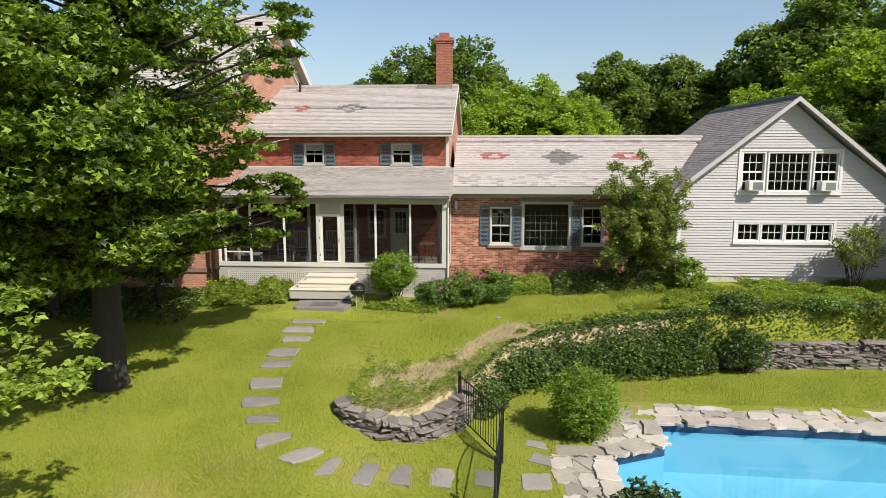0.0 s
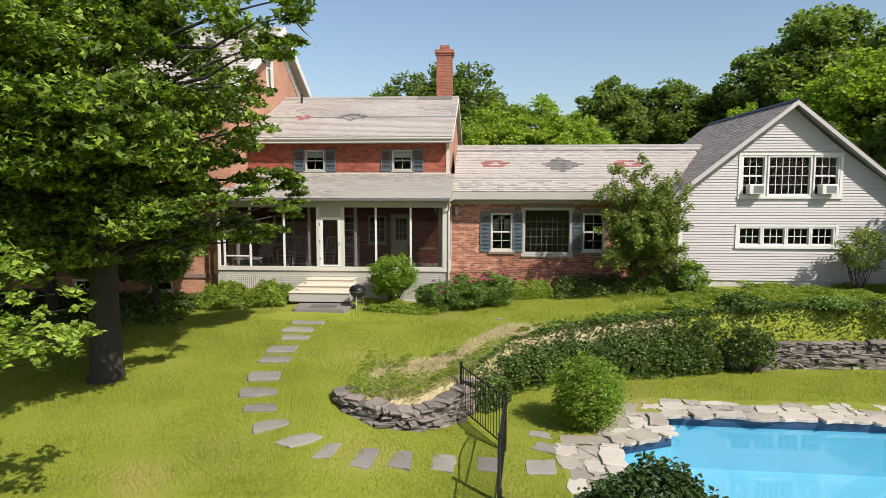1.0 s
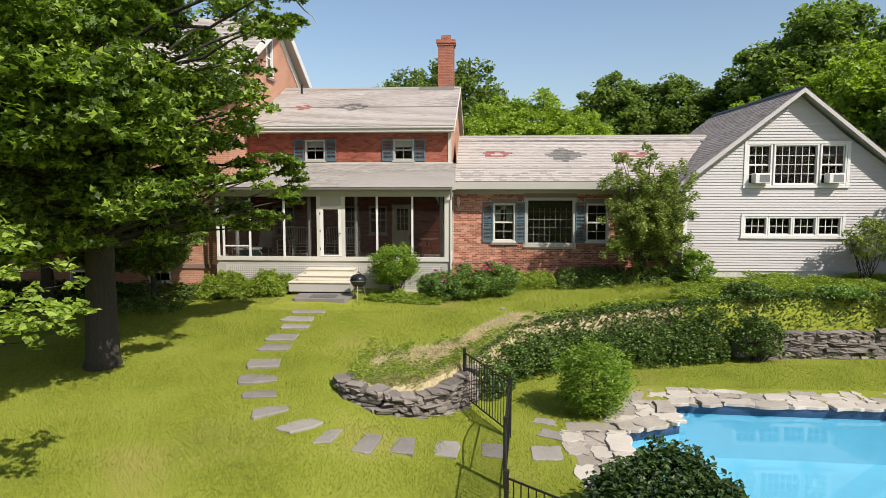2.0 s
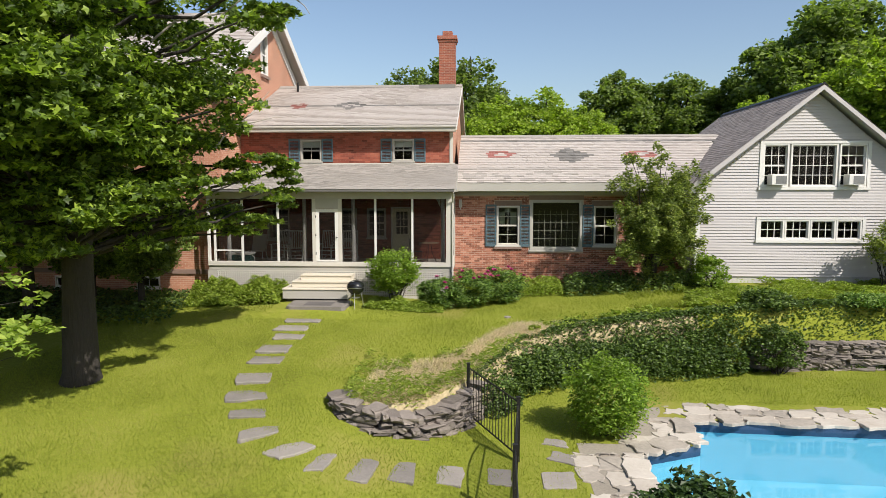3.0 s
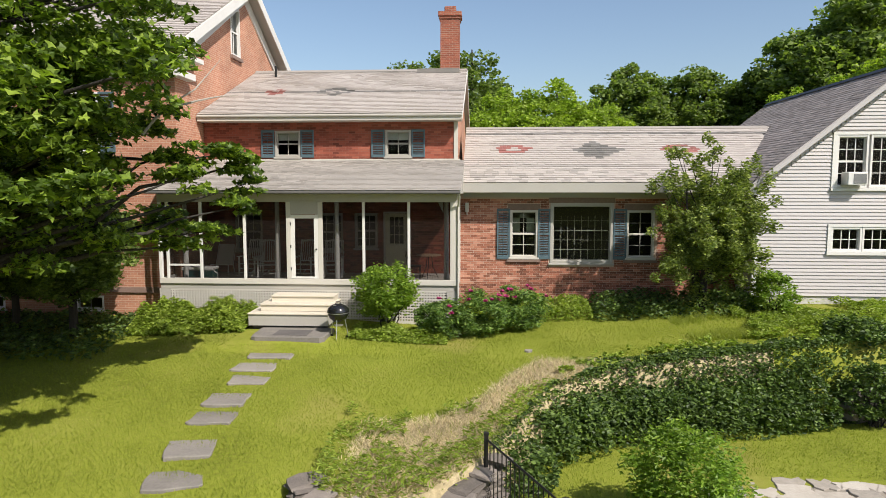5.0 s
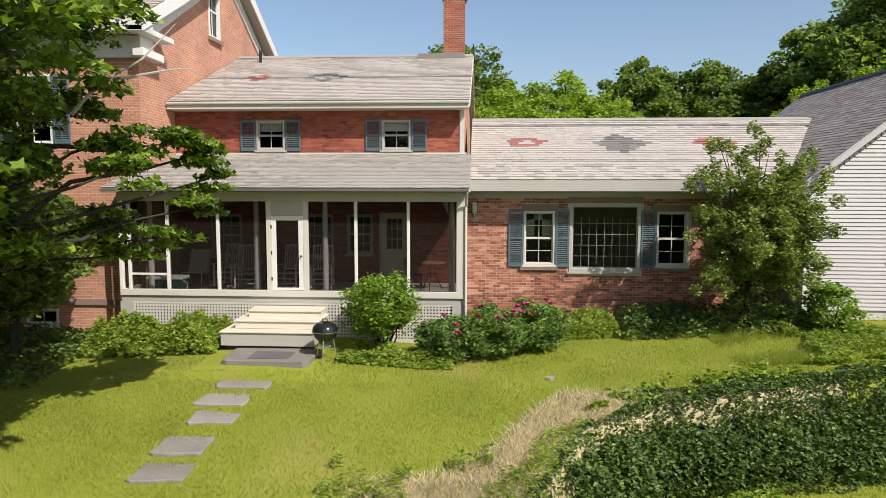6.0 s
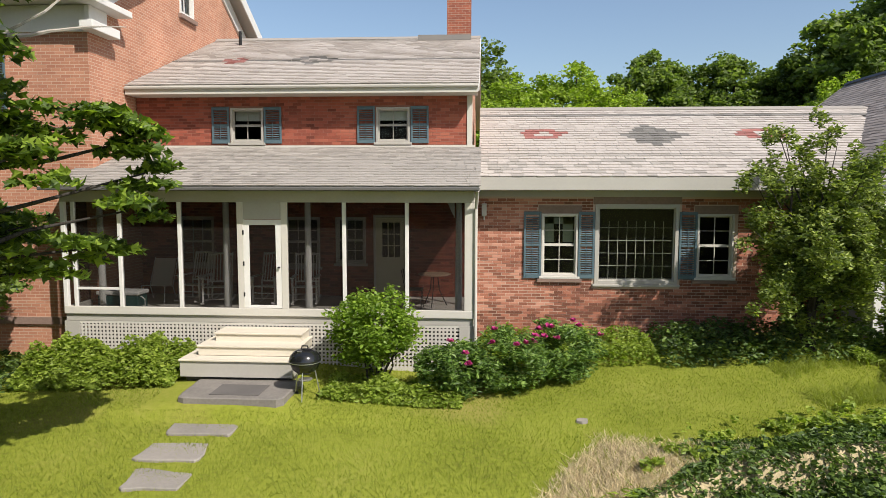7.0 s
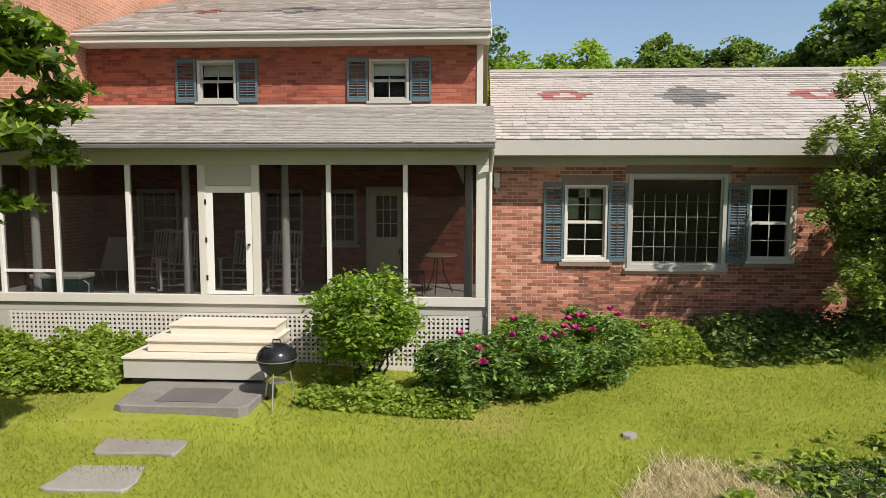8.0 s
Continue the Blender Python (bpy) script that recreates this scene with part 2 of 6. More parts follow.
def prism(bm, profile, axis, a, b):
    """Extrude a closed outline, given in the two other axes, from a to b along the axis."""
    put = {"x": lambda p, c: (c, p[0], p[1]), "y": lambda p, c: (p[0], c, p[1]), "z": lambda p, c: (p[0], p[1], c)}[axis]
    va = [bm.verts.new(put(p, a)) for p in profile]
    vb = [bm.verts.new(put(p, b)) for p in profile]
    bm.faces.new(va)
    bm.faces.new(vb[::-1])
    k = len(profile)
    for i in range(k):
        bm.faces.new((va[i], vb[i], vb[(i + 1) % k], va[(i + 1) % k]))
    bmesh.ops.recalc_face_normals(bm, faces=bm.faces)
    return bm


def tube(bm, points, radii, sides=8, cap=True):
    """A round bar through points, with a radius for each."""
    rings = []
    up = Vector((0.13, 0.31, 0.94))
    for i, p in enumerate(points):
        p = Vector(p)
        d = (Vector(points[min(i + 1, len(points) - 1)]) - Vector(points[max(i - 1, 0)])).normalized()
        u = d.cross(up if abs(d.dot(up)) < 0.95 else Vector((1, 0, 0))).normalized()
        w = d.cross(u)
        r = radii[i] if isinstance(radii, (list, tuple)) else radii
        rings.append([bm.verts.new(p + r * (math.cos(2 * math.pi * k / sides) * u + math.sin(2 * math.pi * k / sides) * w)) for k in range(sides)])
    for a, b in zip(rings, rings[1:]):
        for k in range(sides):
            bm.faces.new((a[k], a[(k + 1) % sides], b[(k + 1) % sides], b[k]))
    if cap:
        bm.faces.new(rings[0][::-1])
        bm.faces.new(rings[-1])
    return bm


def lathe(bm, profile, sides=24, centre=(0, 0, 0)):
    cx, cy, cz = centre
    rings = [[bm.verts.new((cx + r * math.cos(2 * math.pi * k / sides), cy + r * math.sin(2 * math.pi * k / sides), cz + z)) for k in range(sides)] for r, z in profile]
    for a, b in zip(rings, rings[1:]):
        for k in range(sides):
            bm.faces.new((a[k], a[(k + 1) % sides], b[(k + 1) % sides], b[k]))
    bm.faces.new(rings[0][::-1])
    bm.faces.new(rings[-1])
    return bm


def soft(v):
    v = min(1.0, max(0.0, v))
    return v * v * (3 - 2 * v)


# ---- ground ----
WALL_X = (-3.5, -3.0, -2.4, -1.5, -0.75, 0.0, 0.7, 2.4, 5.0, 7.5, 9.6, 12.5, 30.0)
WALL_Y = (15.0, 14.55, 14.35, 14.6, 15.55, 17.0, 18.7, 19.8, 20.4, 20.9, 21.2, 21.4, 22.0)
TERRACE = -1.55


def upper(x, y):
    v = np.interp(y, (0, 8, 13, 15, 18, 22, 26, 40, 60, 120), (-1.6, -1.35, -1.03, -0.81, -0.55, -0.24, -0.04, 0.3, 0.6, 1.5))
    rise = np.clip((y - 21.35) / 0.4, 0, 1)
    return v + (np.clip(x, 1, 9) - 1) * 0.055 + 0.2 * rise * rise * (3 - 2 * rise) * np.exp(-((x + 5.8) / 2.4) ** 2)


def low(x, y):
    w = np.clip((x + 4.5) / 5.0, 0, 1)
    w = w * w * (3 - 2 * w)
    return upper(x, y) * (1 - w) + TERRACE * w


def ground_at(x, y):
    """The height of the ground: the upper lawn, and the sunken pool terrace in front of the dry stone wall."""
    s = np.clip((y - np.interp(x, WALL_X, WALL_Y)) / 0.28, 0, 1)
    s = s * s * (3 - 2 * s)
    lw = low(x, y)
    d = np.clip(1 - (y - np.interp(x, WALL_X, WALL_Y)) / 2.6, 0, 1)
    mound = 0.13 * d * d * (3 - 2 * d) * np.clip((x + 3.6) / 0.6, 0, 1)
    return lw + (upper(x, y) + mound - lw) * s


def ground(x, y):
    return float(ground_at(x, y))


def in_pool(x, y, grow=0.0):
    x0 = 2.88 if y < 14.4 else 2.88 + (y - 14.4) / 0.6 * 1.42 if y < 15.0 else 4.35
    return x > x0 - grow and x < 16.5 + grow and 7.0 - grow < y < 16.4 - (x - 4.4) * 0.045 + grow


def dry_density(x, y):
    w = float(np.interp(x, WALL_X, WALL_Y))
    d = y - w
    if d < 0.3:
        return 0.0
    return soft((d - 0.2) / 0.5) * soft((3.4 - 0.12 * max(0, x) * 8 - d) / 1.2) * soft((noise.noise((x * 0.8, y * 0.8, 6)) + 0.7) / 0.6) * soft((x + 3.2) / 1.2) * soft((4.6 - x) / 1.0)


DRY_SOIL = material("dry straw littered soil", (0.33, 0.265, 0.15), 0.95, grain=14, amount=0.4, large=1.6, patch=0.35, tint=(0.56, 0.47, 0.31), bump=0.6, bump_scale=50, depth=0.03)


def build_ground():
    xs = np.concatenate([np.array([-900, -400, -150, -70, -40]), np.arange(-26, -5, 0.7), np.arange(-5, 17.3, 0.16), np.arange(17.5, 34, 1.0), np.array([60, 150, 400, 900])])
    ys = np.concatenate([np.array([-600, -150, -40, -12, -5]), np.arange(0, 8, 1.0), np.arange(8, 24, 0.16), np.arange(24, 40, 1.0), np.array([60, 100, 180, 400, 1500, 3500])])
    verts = [(x, y, ground(x, y) + 0.02 * noise.noise((x * 0.8, y * 0.8, 0))) for y in ys for x in xs]
    w = len(xs)
    faces, index = [], []
    for j in range(len(ys) - 1):
        for i in range(w - 1):
            cx, cy = (xs[i] + xs[i + 1]) / 2, (ys[j] + ys[j + 1]) / 2
            if in_pool(cx, cy, 0.12):
                continue
            a = j * w + i
            faces.append((a, a + 1, a + 1 + w, a + w))
            index.append(1 if -4 < cx < 6 and 14 < cy < 24 and (dry_density(cx, cy) + 0.35 * noise.noise((cx * 5, cy * 5, 2)) > 0.45 or -0.15 < cy - float(np.interp(cx, WALL_X, WALL_Y)) < 0.45 and -3.4 < cx < 6) else 0)
    g = sheet("ground", verts, faces, [LAWN, DRY_SOIL], index=index, smooth=True)
    tagged(g, "mown green lawn with dry yellowish patches, stepping down to a pool terrace", "lawn", kind="structure")


build_ground()


# ---- building kit ----
def flagstone(bm, outline, z0, z1, rng, wobble=0.0):
    """A flat stone with a broken outline and a chamfered upper edge."""
    c = Vector((sum(p[0] for p in outline) / len(outline), sum(p[1] for p in outline) / len(outline)))
    tilt = (rng.uniform(-wobble, wobble), rng.uniform(-wobble, wobble))
    zz = lambda p, z: z + tilt[0] * (p[0] - c.x) + tilt[1] * (p[1] - c.y)
    rings = []
    for shrink, z in ((1.0, z0), (1.0, z1 - 0.015), (0.965, z1)):
        ring = []
        for p in outline:
            q = (c.x + (p[0] - c.x) * shrink, c.y + (p[1] - c.y) * shrink)
            ring.append(bm.verts.new((q[0], q[1], zz(q, z))))
        rings.append(ring)
    k = len(outline)
    for a, b in zip(rings, rings[1:]):
        for i in range(k):
            bm.faces.new((a[i], a[(i + 1) % k], b[(i + 1) % k], b[i]))
    bm.faces.new(rings[-1])
    bmesh.ops.recalc_face_normals(bm, faces=bm.faces)
    return bm


def rough_quad(a, b, c, d, rng, amount=0.06):
    """Four corners broken into a rough outline."""
    out = []
    for p, q in ((a, b), (b, c), (c, d), (d, a)):
        p, q = Vector(p), Vector(q)
        n = Vector((q.y - p.y, p.x - q.x)).normalized()
        for f in (0.06, 0.37, 0.68, 0.94):
            out.append(p.lerp(q, f) + n * rng.uniform(-amount, amount))
    return [(v.x, v.y) for v in out]


def wall_with_holes(bm, x0, x1, y0, y1, z0, z1, holes):
    """An upright wall along x, with thickness, and openings (xa, xb, za, zb) cut through it."""
    xs = sorted({x0, x1, *[h[0] for h in holes], *[h[1] for h in holes]})
    for a, b in zip(xs, xs[1:]):
        mid = (a + b) / 2
        cuts = sorted((h[2], h[3]) for h in holes if h[0] < mid < h[1])
        z = z0
        for za, zb in cuts:
            if za > z:
                box(bm, a, b, y0, y1, z, za)
            z = zb
        if z < z1:
            box(bm, a, b, y0, y1, z, z1)
    bmesh.ops.remove_doubles(bm, verts=bm.verts, dist=0.0005)
    return bm


def lay_bricks(parent, x0, x1, y, z0, z1, holes, mat, stretch_of_plan, seed):
    """Running bond on a wall that faces the garden: single bricks in a stretch of the plan, the rest joined."""
    rng = random.Random(seed)
    L, H, J, D = 0.205, 0.064, 0.009, 0.004
    shared = []
    for k in range(4):
        bm = boxes((-L / 2, L / 2, -D, 0.004, -H / 2, H / 2), bevel=0.003)
        me = bpy.data.meshes.new("brick")
        bm.to_mesh(me)
        bm.free()
        me.materials.append(mat)
        shared.append(me)
    verts, faces, single = [], [], 0
    row, z = 0, z0
    while z + H < z1:
        x = x0 - (L + J) / 2 * (row % 2)
        while x < x1:
            a, b = max(x, x0), min(x + L, x1)
            x += L + J
            spans = [(a, b)]
            for h in holes:
                if z + H > h[2] and z < h[3]:
                    cut = []
                    for s, e in spans:
                        if e <= h[0] or s >= h[1]:
                            cut.append((s, e))
                        else:
                            if s < h[0]:
                                cut.append((s, h[0]))
                            if e > h[1]:
                                cut.append((h[1], e))
                    spans = cut
            for s, e in spans:
                if e - s < 0.03:
                    continue
                out = rng.uniform(-0.003, 0.003)
                zz = z + rng.uniform(-0.002, 0.002)
                whole = e - s > L - 0.001
                if whole and single < 300 and stretch_of_plan[0] < s < stretch_of_plan[1] and stretch_of_plan[2] < z < stretch_of_plan[3]:
                    ob = adopt(new("brick", shared[rng.randrange(4)]), parent)
                    ob.location = ((s + e) / 2, y + out, zz + H / 2)
                    single += 1
                    continue
                n = len(verts)
                f, k = y - D + out, y + 0.004
                verts += [(s, f, zz), (e, f, zz), (e, f, zz + H), (s, f, zz + H), (s, k, zz), (e, k, zz), (e, k, zz + H), (s, k, zz + H)]
                faces += [(n, n + 1, n + 2, n + 3), (n + 1, n + 5, n + 6, n + 2), (n + 4, n, n + 3, n + 7), (n + 3, n + 2, n + 6, n + 7), (n + 4, n + 5, n + 1, n)]
        z += H + J
        row += 1
    return tagged(sheet("brickwork", verts, faces, mat, parent), kind="stuff")


def lay_slates(name, parent, x0, x1, eave, ridge, mats, choose, keep=None, wide=0.25, show=0.17, seed=1, thick=0.012, flip=None, stretch=None, turned=False):
    """Courses of slates on a slope from eave (y, z) to ridge (y, z); choose(x, s) gives a slate's material index."""
    rng = random.Random(seed)
    (ya, za), (yb, zb) = eave, ridge
    length = math.hypot(yb - ya, zb - za)
    dy, dz = (yb - ya) / length, (zb - za) / length
    ny, nz = -dz * (1 if dy > 0 else -1), abs(dy)
    verts, faces, index, single = [], [], [], 0
    rows = int(length / show)
    for r in range(rows + 1):
        s0, s1 = r * show, min((r + 1) * show + 0.02, length)
        x = x0 - rng.random() * wide * 0.3 - (r % 2) * wide / 2
        while x < x1:
            w = wide * rng.uniform(0.8, 1.2)
            a, b = max(x, x0), min(x + w - 0.006, x1)
            x += w
            if b - a < 0.02 or (keep and not keep((a + b) / 2, (s0 + s1) / 2)):
                continue
            up = thick * rng.uniform(1.3, 2.2)
            s00 = s0 + rng.uniform(-0.012, 0.012)
            q = [(a, s00, up), (b, s00, up + rng.uniform(-0.003, 0.003)), (b, s1, 0.002), (a, s1, 0.002), (a, s00, 0.0), (b, s00, 0.0)]
            n = len(verts)
            corners = [(px, ya + dy * ps + ny * ph, za + dz * ps + nz * ph) for px, ps, ph in q]
            if stretch and single < 300 and stretch[0] < a < stretch[1] and stretch[2] < s0 < stretch[3]:
                sheet("slate", corners, [(0, 1, 2, 3), (4, 5, 1, 0)], mats[choose((a + b) / 2, (s0 + s1) / 2)], parent)
                single += 1
                continue
            verts += corners if flip is None else [flip(p) for p in corners]
            faces += [(n + 3, n + 2, n + 1, n), (n, n + 1, n + 5, n + 4)] if turned else [(n, n + 1, n + 2, n + 3), (n + 4, n + 5, n + 1, n)]
            index += [choose((a + b) / 2, (s0 + s1) / 2)] * 2
    return tagged(sheet(name, verts, faces, mats, parent, index=index), kind="stuff")


def window(parent, x0, x1, z0, z1, y, cols, sashes, name="window", frame_mat=None, deep=0.16, casing=0.055, mutt=0.016, sill=True, label=""):
    """A window in a wall that faces the garden: casing, sill, sashes with glazing bars, and panes of glass."""
    fm = frame_mat or WHITE
    c = casing
    w = part(name, boxes((x0, x0 + c, y - 0.03, y + deep, z0, z1), (x1 - c, x1, y - 0.03, y + deep, z0, z1), (x0 + c, x1 - c, y - 0.03, y + deep, z1 - c, z1), (x0 + c, x1 - c, y - 0.03, y + deep, z0, z0 + c), bevel=0.004), fm, parent, label)
    if sill:
        part("sill", boxes((x0 - 0.05, x1 + 0.05, y - 0.075, y + 0.03, z0 - 0.06, z0 - 0.002), bevel=0.006), fm, w)
    k = len(sashes)
    zz = z0 + c
    total = z1 - z0 - 2 * c
    for i, rows in enumerate(sashes):
        h = total / k
        off = y + (0.03 if i == 0 else 0.065)
        a, b, s = x0 + c, x1 - c, 0.03
        sb = boxes((a, a + s, off, off + 0.03, zz, zz + h), (b - s, b, off, off + 0.03, zz, zz + h), (a + s, b - s, off, off + 0.03, zz + h - s, zz + h), (a + s, b - s, off, off + 0.03, zz, zz + s))
        part("sash", sb, fm, w)
        if cols * rows > 1:
            bars = bmesh.new()
            for j in range(1, cols):
                bx = a + s + (b - a - 2 * s) * j / cols
                box(bars, bx - mutt / 2, bx + mutt / 2, off + 0.004, off + 0.026, zz + s, zz + h - s)
            for j in range(1, rows):
                bz = zz + s + (h - 2 * s) * j / rows
                box(bars, a + s, b - s, off + 0.006, off + 0.024, bz - mutt / 2, bz + mutt / 2)
            part("glazing_grid", bars, fm, w)
        for ci in range(cols):
            for ri in range(rows):
                xa, xb = a + s + (b - a - 2 * s) * ci / cols, a + s + (b - a - 2 * s) * (ci + 1) / cols
                za, zb = zz + s + (h - 2 * s) * ri / rows, zz + s + (h - 2 * s) * (ri + 1) / rows
                p = sheet("pane", [(xa, off + 0.015, za), (xb, off + 0.015, za), (xb, off + 0.015, zb), (xa, off + 0.015, zb)], [(0, 1, 2, 3)], GLASS, w)
                p.visible_shadow = False
        zz += h
    return w


def shutter(parent, x0, x1, z0, z1, y):
    """A louvred shutter fixed flat to the wall."""
    s = 0.05
    sh = part("shutter", boxes((x0, x0 + s, y - 0.05, y - 0.014, z0, z1), (x1 - s, x1, y - 0.05, y - 0.014, z0, z1), (x0 + s, x1 - s, y - 0.05, y - 0.014, z1 - 0.08, z1), (x0 + s, x1 - s, y - 0.05, y - 0.014, z0, z0 + 0.09), (x0 + s, x1 - s, y - 0.05, y - 0.014, (z0 + z1) / 2 - 0.03, (z0 + z1) / 2 + 0.03), bevel=0.004), SHUTTER, parent, "faded blue grey louvred shutter")
    z = z0 + 0.11
    me = None
    while z < z1 - 0.1:
        if abs(z - (z0 + z1) / 2) > 0.055:
            if me is None:
                bm = boxes((x0 + s - 0.002, x1 - s + 0.002, -0.019, 0.019, -0.004, 0.004))
                bmesh.ops.rotate(bm, verts=bm.verts, cent=(0, 0, 0), matrix=Matrix.Rotation(radians(34), 3, "X"))
                ob = part("slat", bm, SHUTTER, sh)
                me = ob.data
            else:
                ob = adopt(new("slat", me), sh)
            ob.location = (0, y - 0.032, z)
        z += 0.055
    part("rod", boxes(((x0 + x1) / 2 - 0.006, (x0 + x1) / 2 + 0.006, y - 0.066, y - 0.056, z0 + 0.12, z1 - 0.11)), SHUTTER, sh)
    return sh


def gable_block(bm, x0, x1, y0, y1, z0, zeave, zridge, along):
    """Closed walls with two gables; the ridge runs along the given axis."""
    if along == "x":
        m = (y0 + y1) / 2
        prism(bm, [(y0, z0), (y1, z0), (y1, zeave), (m, zridge), (y0, zeave)], "x", x0, x1)
    else:
        m = (x0 + x1) / 2
        prism(bm, [(x0, z0), (x1, z0), (x1, zeave), (m, zridge), (x0, zeave)], "y", y0, y1)
    return bm


# ---- two-storey brick ell ----
ell = thing("brick_house", "two-storey red brick house with a pale patterned slate roof", "house", (-5.7, 26.86, -0.1))
EY, EX0, EX1 = 26.86, -9.88, -1.55
UW = [(-7.50, -6.67, 4.83, 5.68), (-3.87, -3.04, 4.83, 5.68)]
DOORS = [(-3.95, -3.1, 1.0, 3.05)]
PW = [(-8.9, -8.0, 1.75, 3.0), (-6.2, -5.3, 1.75, 3.0), (-4.9, -4.15, 1.85, 3.0)]
holes = UW + DOORS + PW
ell_wall = part("wall", wall_with_holes(bmesh.new(), EX0, EX1, EY, EY + 0.3, -0.6, 6.13, holes), MORTAR_RED, ell, "red brick front wall")
part("side_wall", prism(bmesh.new(), [(EY + 0.3, -0.6), (37.0, -0.6), (37.0, 6.1), (32.05, 8.38), (EY + 0.3, 6.2)], "x", EX1 - 0.3, EX1 - 0.002), BRICK_FAR, ell, "red brick gable end")
part("back_wall", boxes((EX0, EX1 - 0.31, 36.7, 37.0, -0.6, 6.1)), BRICK_FAR, ell)
part("partition", boxes((EX0, EX1 - 0.31, 30.5, 30.6, 1.0, 6.0), (-5.4, -5.3, EY + 0.31, 30.5, 1.0, 6.0)), ROOM_SHADE, ell)
part("inner_floor", boxes((EX0, EX1 - 0.31, EY + 0.31, 36.7, 0.85, 0.99), (EX0, EX1 - 0.31, EY + 0.31, 36.7, 3.6, 3.8)), SHADE_BOARDS, ell)
ES = (8.48 - 6.18) / (32.05 - 26.35)
bm = prism(bmesh.new(), [(26.37, 6.06), (26.37, 6.165), (32.05, 8.455), (37.7, 6.165), (37.7, 6.06), (32.05, 8.33)], "x", EX0 + 0.004, EX1 + 0.17)
ell_roof = part("roof", bm, TRIM, ell, "pale weathered slate roof with red and grey figures")


def ell_pattern(x, s):
    # s runs up the slope; the figures stand on one dark course
    d = s - 2.85
    if abs(d) < 0.09 and not (-8.45 < x < -7.75) and not (-6.55 < x < -5.3):
        return 2
    q = abs(x + 8.1) / 0.5 + abs(d) / 0.5
    if q < 1.0:
        return 1 if q > 0.4 or d < 0 else 0
    q = abs(x + 5.93) / 0.82 + abs(d) / 0.56
    if 0.5 < q < 1.05 or q < 0.2:
        return 2
    if s > 5.85:
        return 3
    return 0


lay_slates("slate_rest", ell_roof, EX0 + 0.01, EX1 + 0.19, (26.33, 6.17), (32.05, 8.475), [SLATE, SLATE_RED, SLATE_GREY, SLATE_DULL], ell_pattern, seed=3, stretch=(-5.2, -1.2, -1, 3.0))
lay_slates("slate_rest", ell_roof, EX0 + 0.01, EX1 + 0.19, (37.75, 6.17), (32.05, 8.475), [SLATE], lambda x, s: 0, seed=4, show=0.4, wide=0.6)
part("ridge_cap", prism(bmesh.new(), [(31.85, 8.42), (32.05, 8.53), (32.25, 8.42), (32.05, 8.50)], "x", EX0 + 0.01, EX1 + 0.19), SLATE_DULL, ell)
part("fascia", boxes((EX0 + 0.005, EX1 + 0.16, 26.33, 26.37, 5.95, 6.155), (EX0 + 0.005, EX1 + 0.16, 26.372, EY + 0.01, 5.945, 5.975), bevel=0.004), TRIM, ell, "grey white wooden eave board")
part("gutter", tube(bmesh.new(), [(EX0 + 0.02, 26.30, 6.1), (EX1 + 0.17, 26.30, 6.1)], 0.035, 6), TRIM_GREY, ell)
for sgn in (-1, 1):
    part("rake_board", prism(bmesh.new(), [(26.33, 5.98), (26.33, 6.16), (32.05, 8.46), (32.05, 8.26)] if sgn < 0 else [(37.7, 5.98), (37.7, 6.16), (32.052, 8.46), (32.052, 8.26)], "x", EX1 + 0.172, EX1 + 0.20), WHITE, ell)
part("corner_board", boxes((EX1 - 0.10, EX1 + 0.03, EY - 0.03, EY + 0.08, 3.3, 5.94), bevel=0.004), TRIM, ell)
for x0, x1, z0, z1 in UW:
    # Frames greyed to put the eave's shade into their colour.
    window(ell, x0, x1, z0, z1, EY, 2, [1, 1], frame_mat=TRIM_GREY, label="small white double-hung sash window")
    shutter(ell, x0 - 0.46, x0 - 0.02, z0 - 0.02, z1 + 0.02, EY)
    shutter(ell, x1 + 0.02, x1 + 0.46, z0 - 0.02, z1 + 0.02, EY)
    part("curtain", boxes((x0 + 0.06, x1 - 0.06, EY + 0.2, EY + 0.22, z0 + 0.55, z1)), TRIM, ell)
for x0, x1, z0, z1 in PW:
    # Darker frame colour imitates the dimness inside the porch.
    window(ell, x0, x1, z0, z1, EY, 3, [2, 2], frame_mat=TRIM_GREY, label="white sash window onto the porch, frame greyed for shade")
x0, x1, z0, z1 = DOORS[0]
door = part("door", boxes((x0 + 0.05, x1 - 0.05, EY + 0.05, EY + 0.1, z0 + 0.01, z0 + 1.0), (x0 + 0.05, x0 + 0.2, EY + 0.05, EY + 0.1, z0 + 1.0, z1 - 0.06), (x1 - 0.2, x1 - 0.05, EY + 0.05, EY + 0.1, z0 + 1.0, z1 - 0.06), (x0 + 0.2, x1 - 0.2, EY + 0.05, EY + 0.1, z1 - 0.18, z1 - 0.06)), CREAM, ell, "cream wooden door with a glazed upper half")
part("door_frame", boxes((x0, x0 + 0.05, EY - 0.03, EY + 0.15, z0, z1), (x1 - 0.05, x1, EY - 0.03, EY + 0.15, z0, z1), (x0 + 0.05, x1 - 0.05, EY - 0.03, EY + 0.15, z1 - 0.05, z1)), TRIM, ell)
part("glazing_grid", boxes(*[(x0 + 0.2 + 0.15 * k - 0.01, x0 + 0.2 + 0.15 * k + 0.01, EY + 0.06, EY + 0.09, z0 + 1.0, z1 - 0.18) for k in (1, 2)], *[(x0 + 0.2, x1 - 0.2, EY + 0.062, EY + 0.088, z0 + 1.0 + 0.29 * k - 0.01, z0 + 1.0 + 0.29 * k + 0.01) for k in (1, 2)]), CREAM, door)
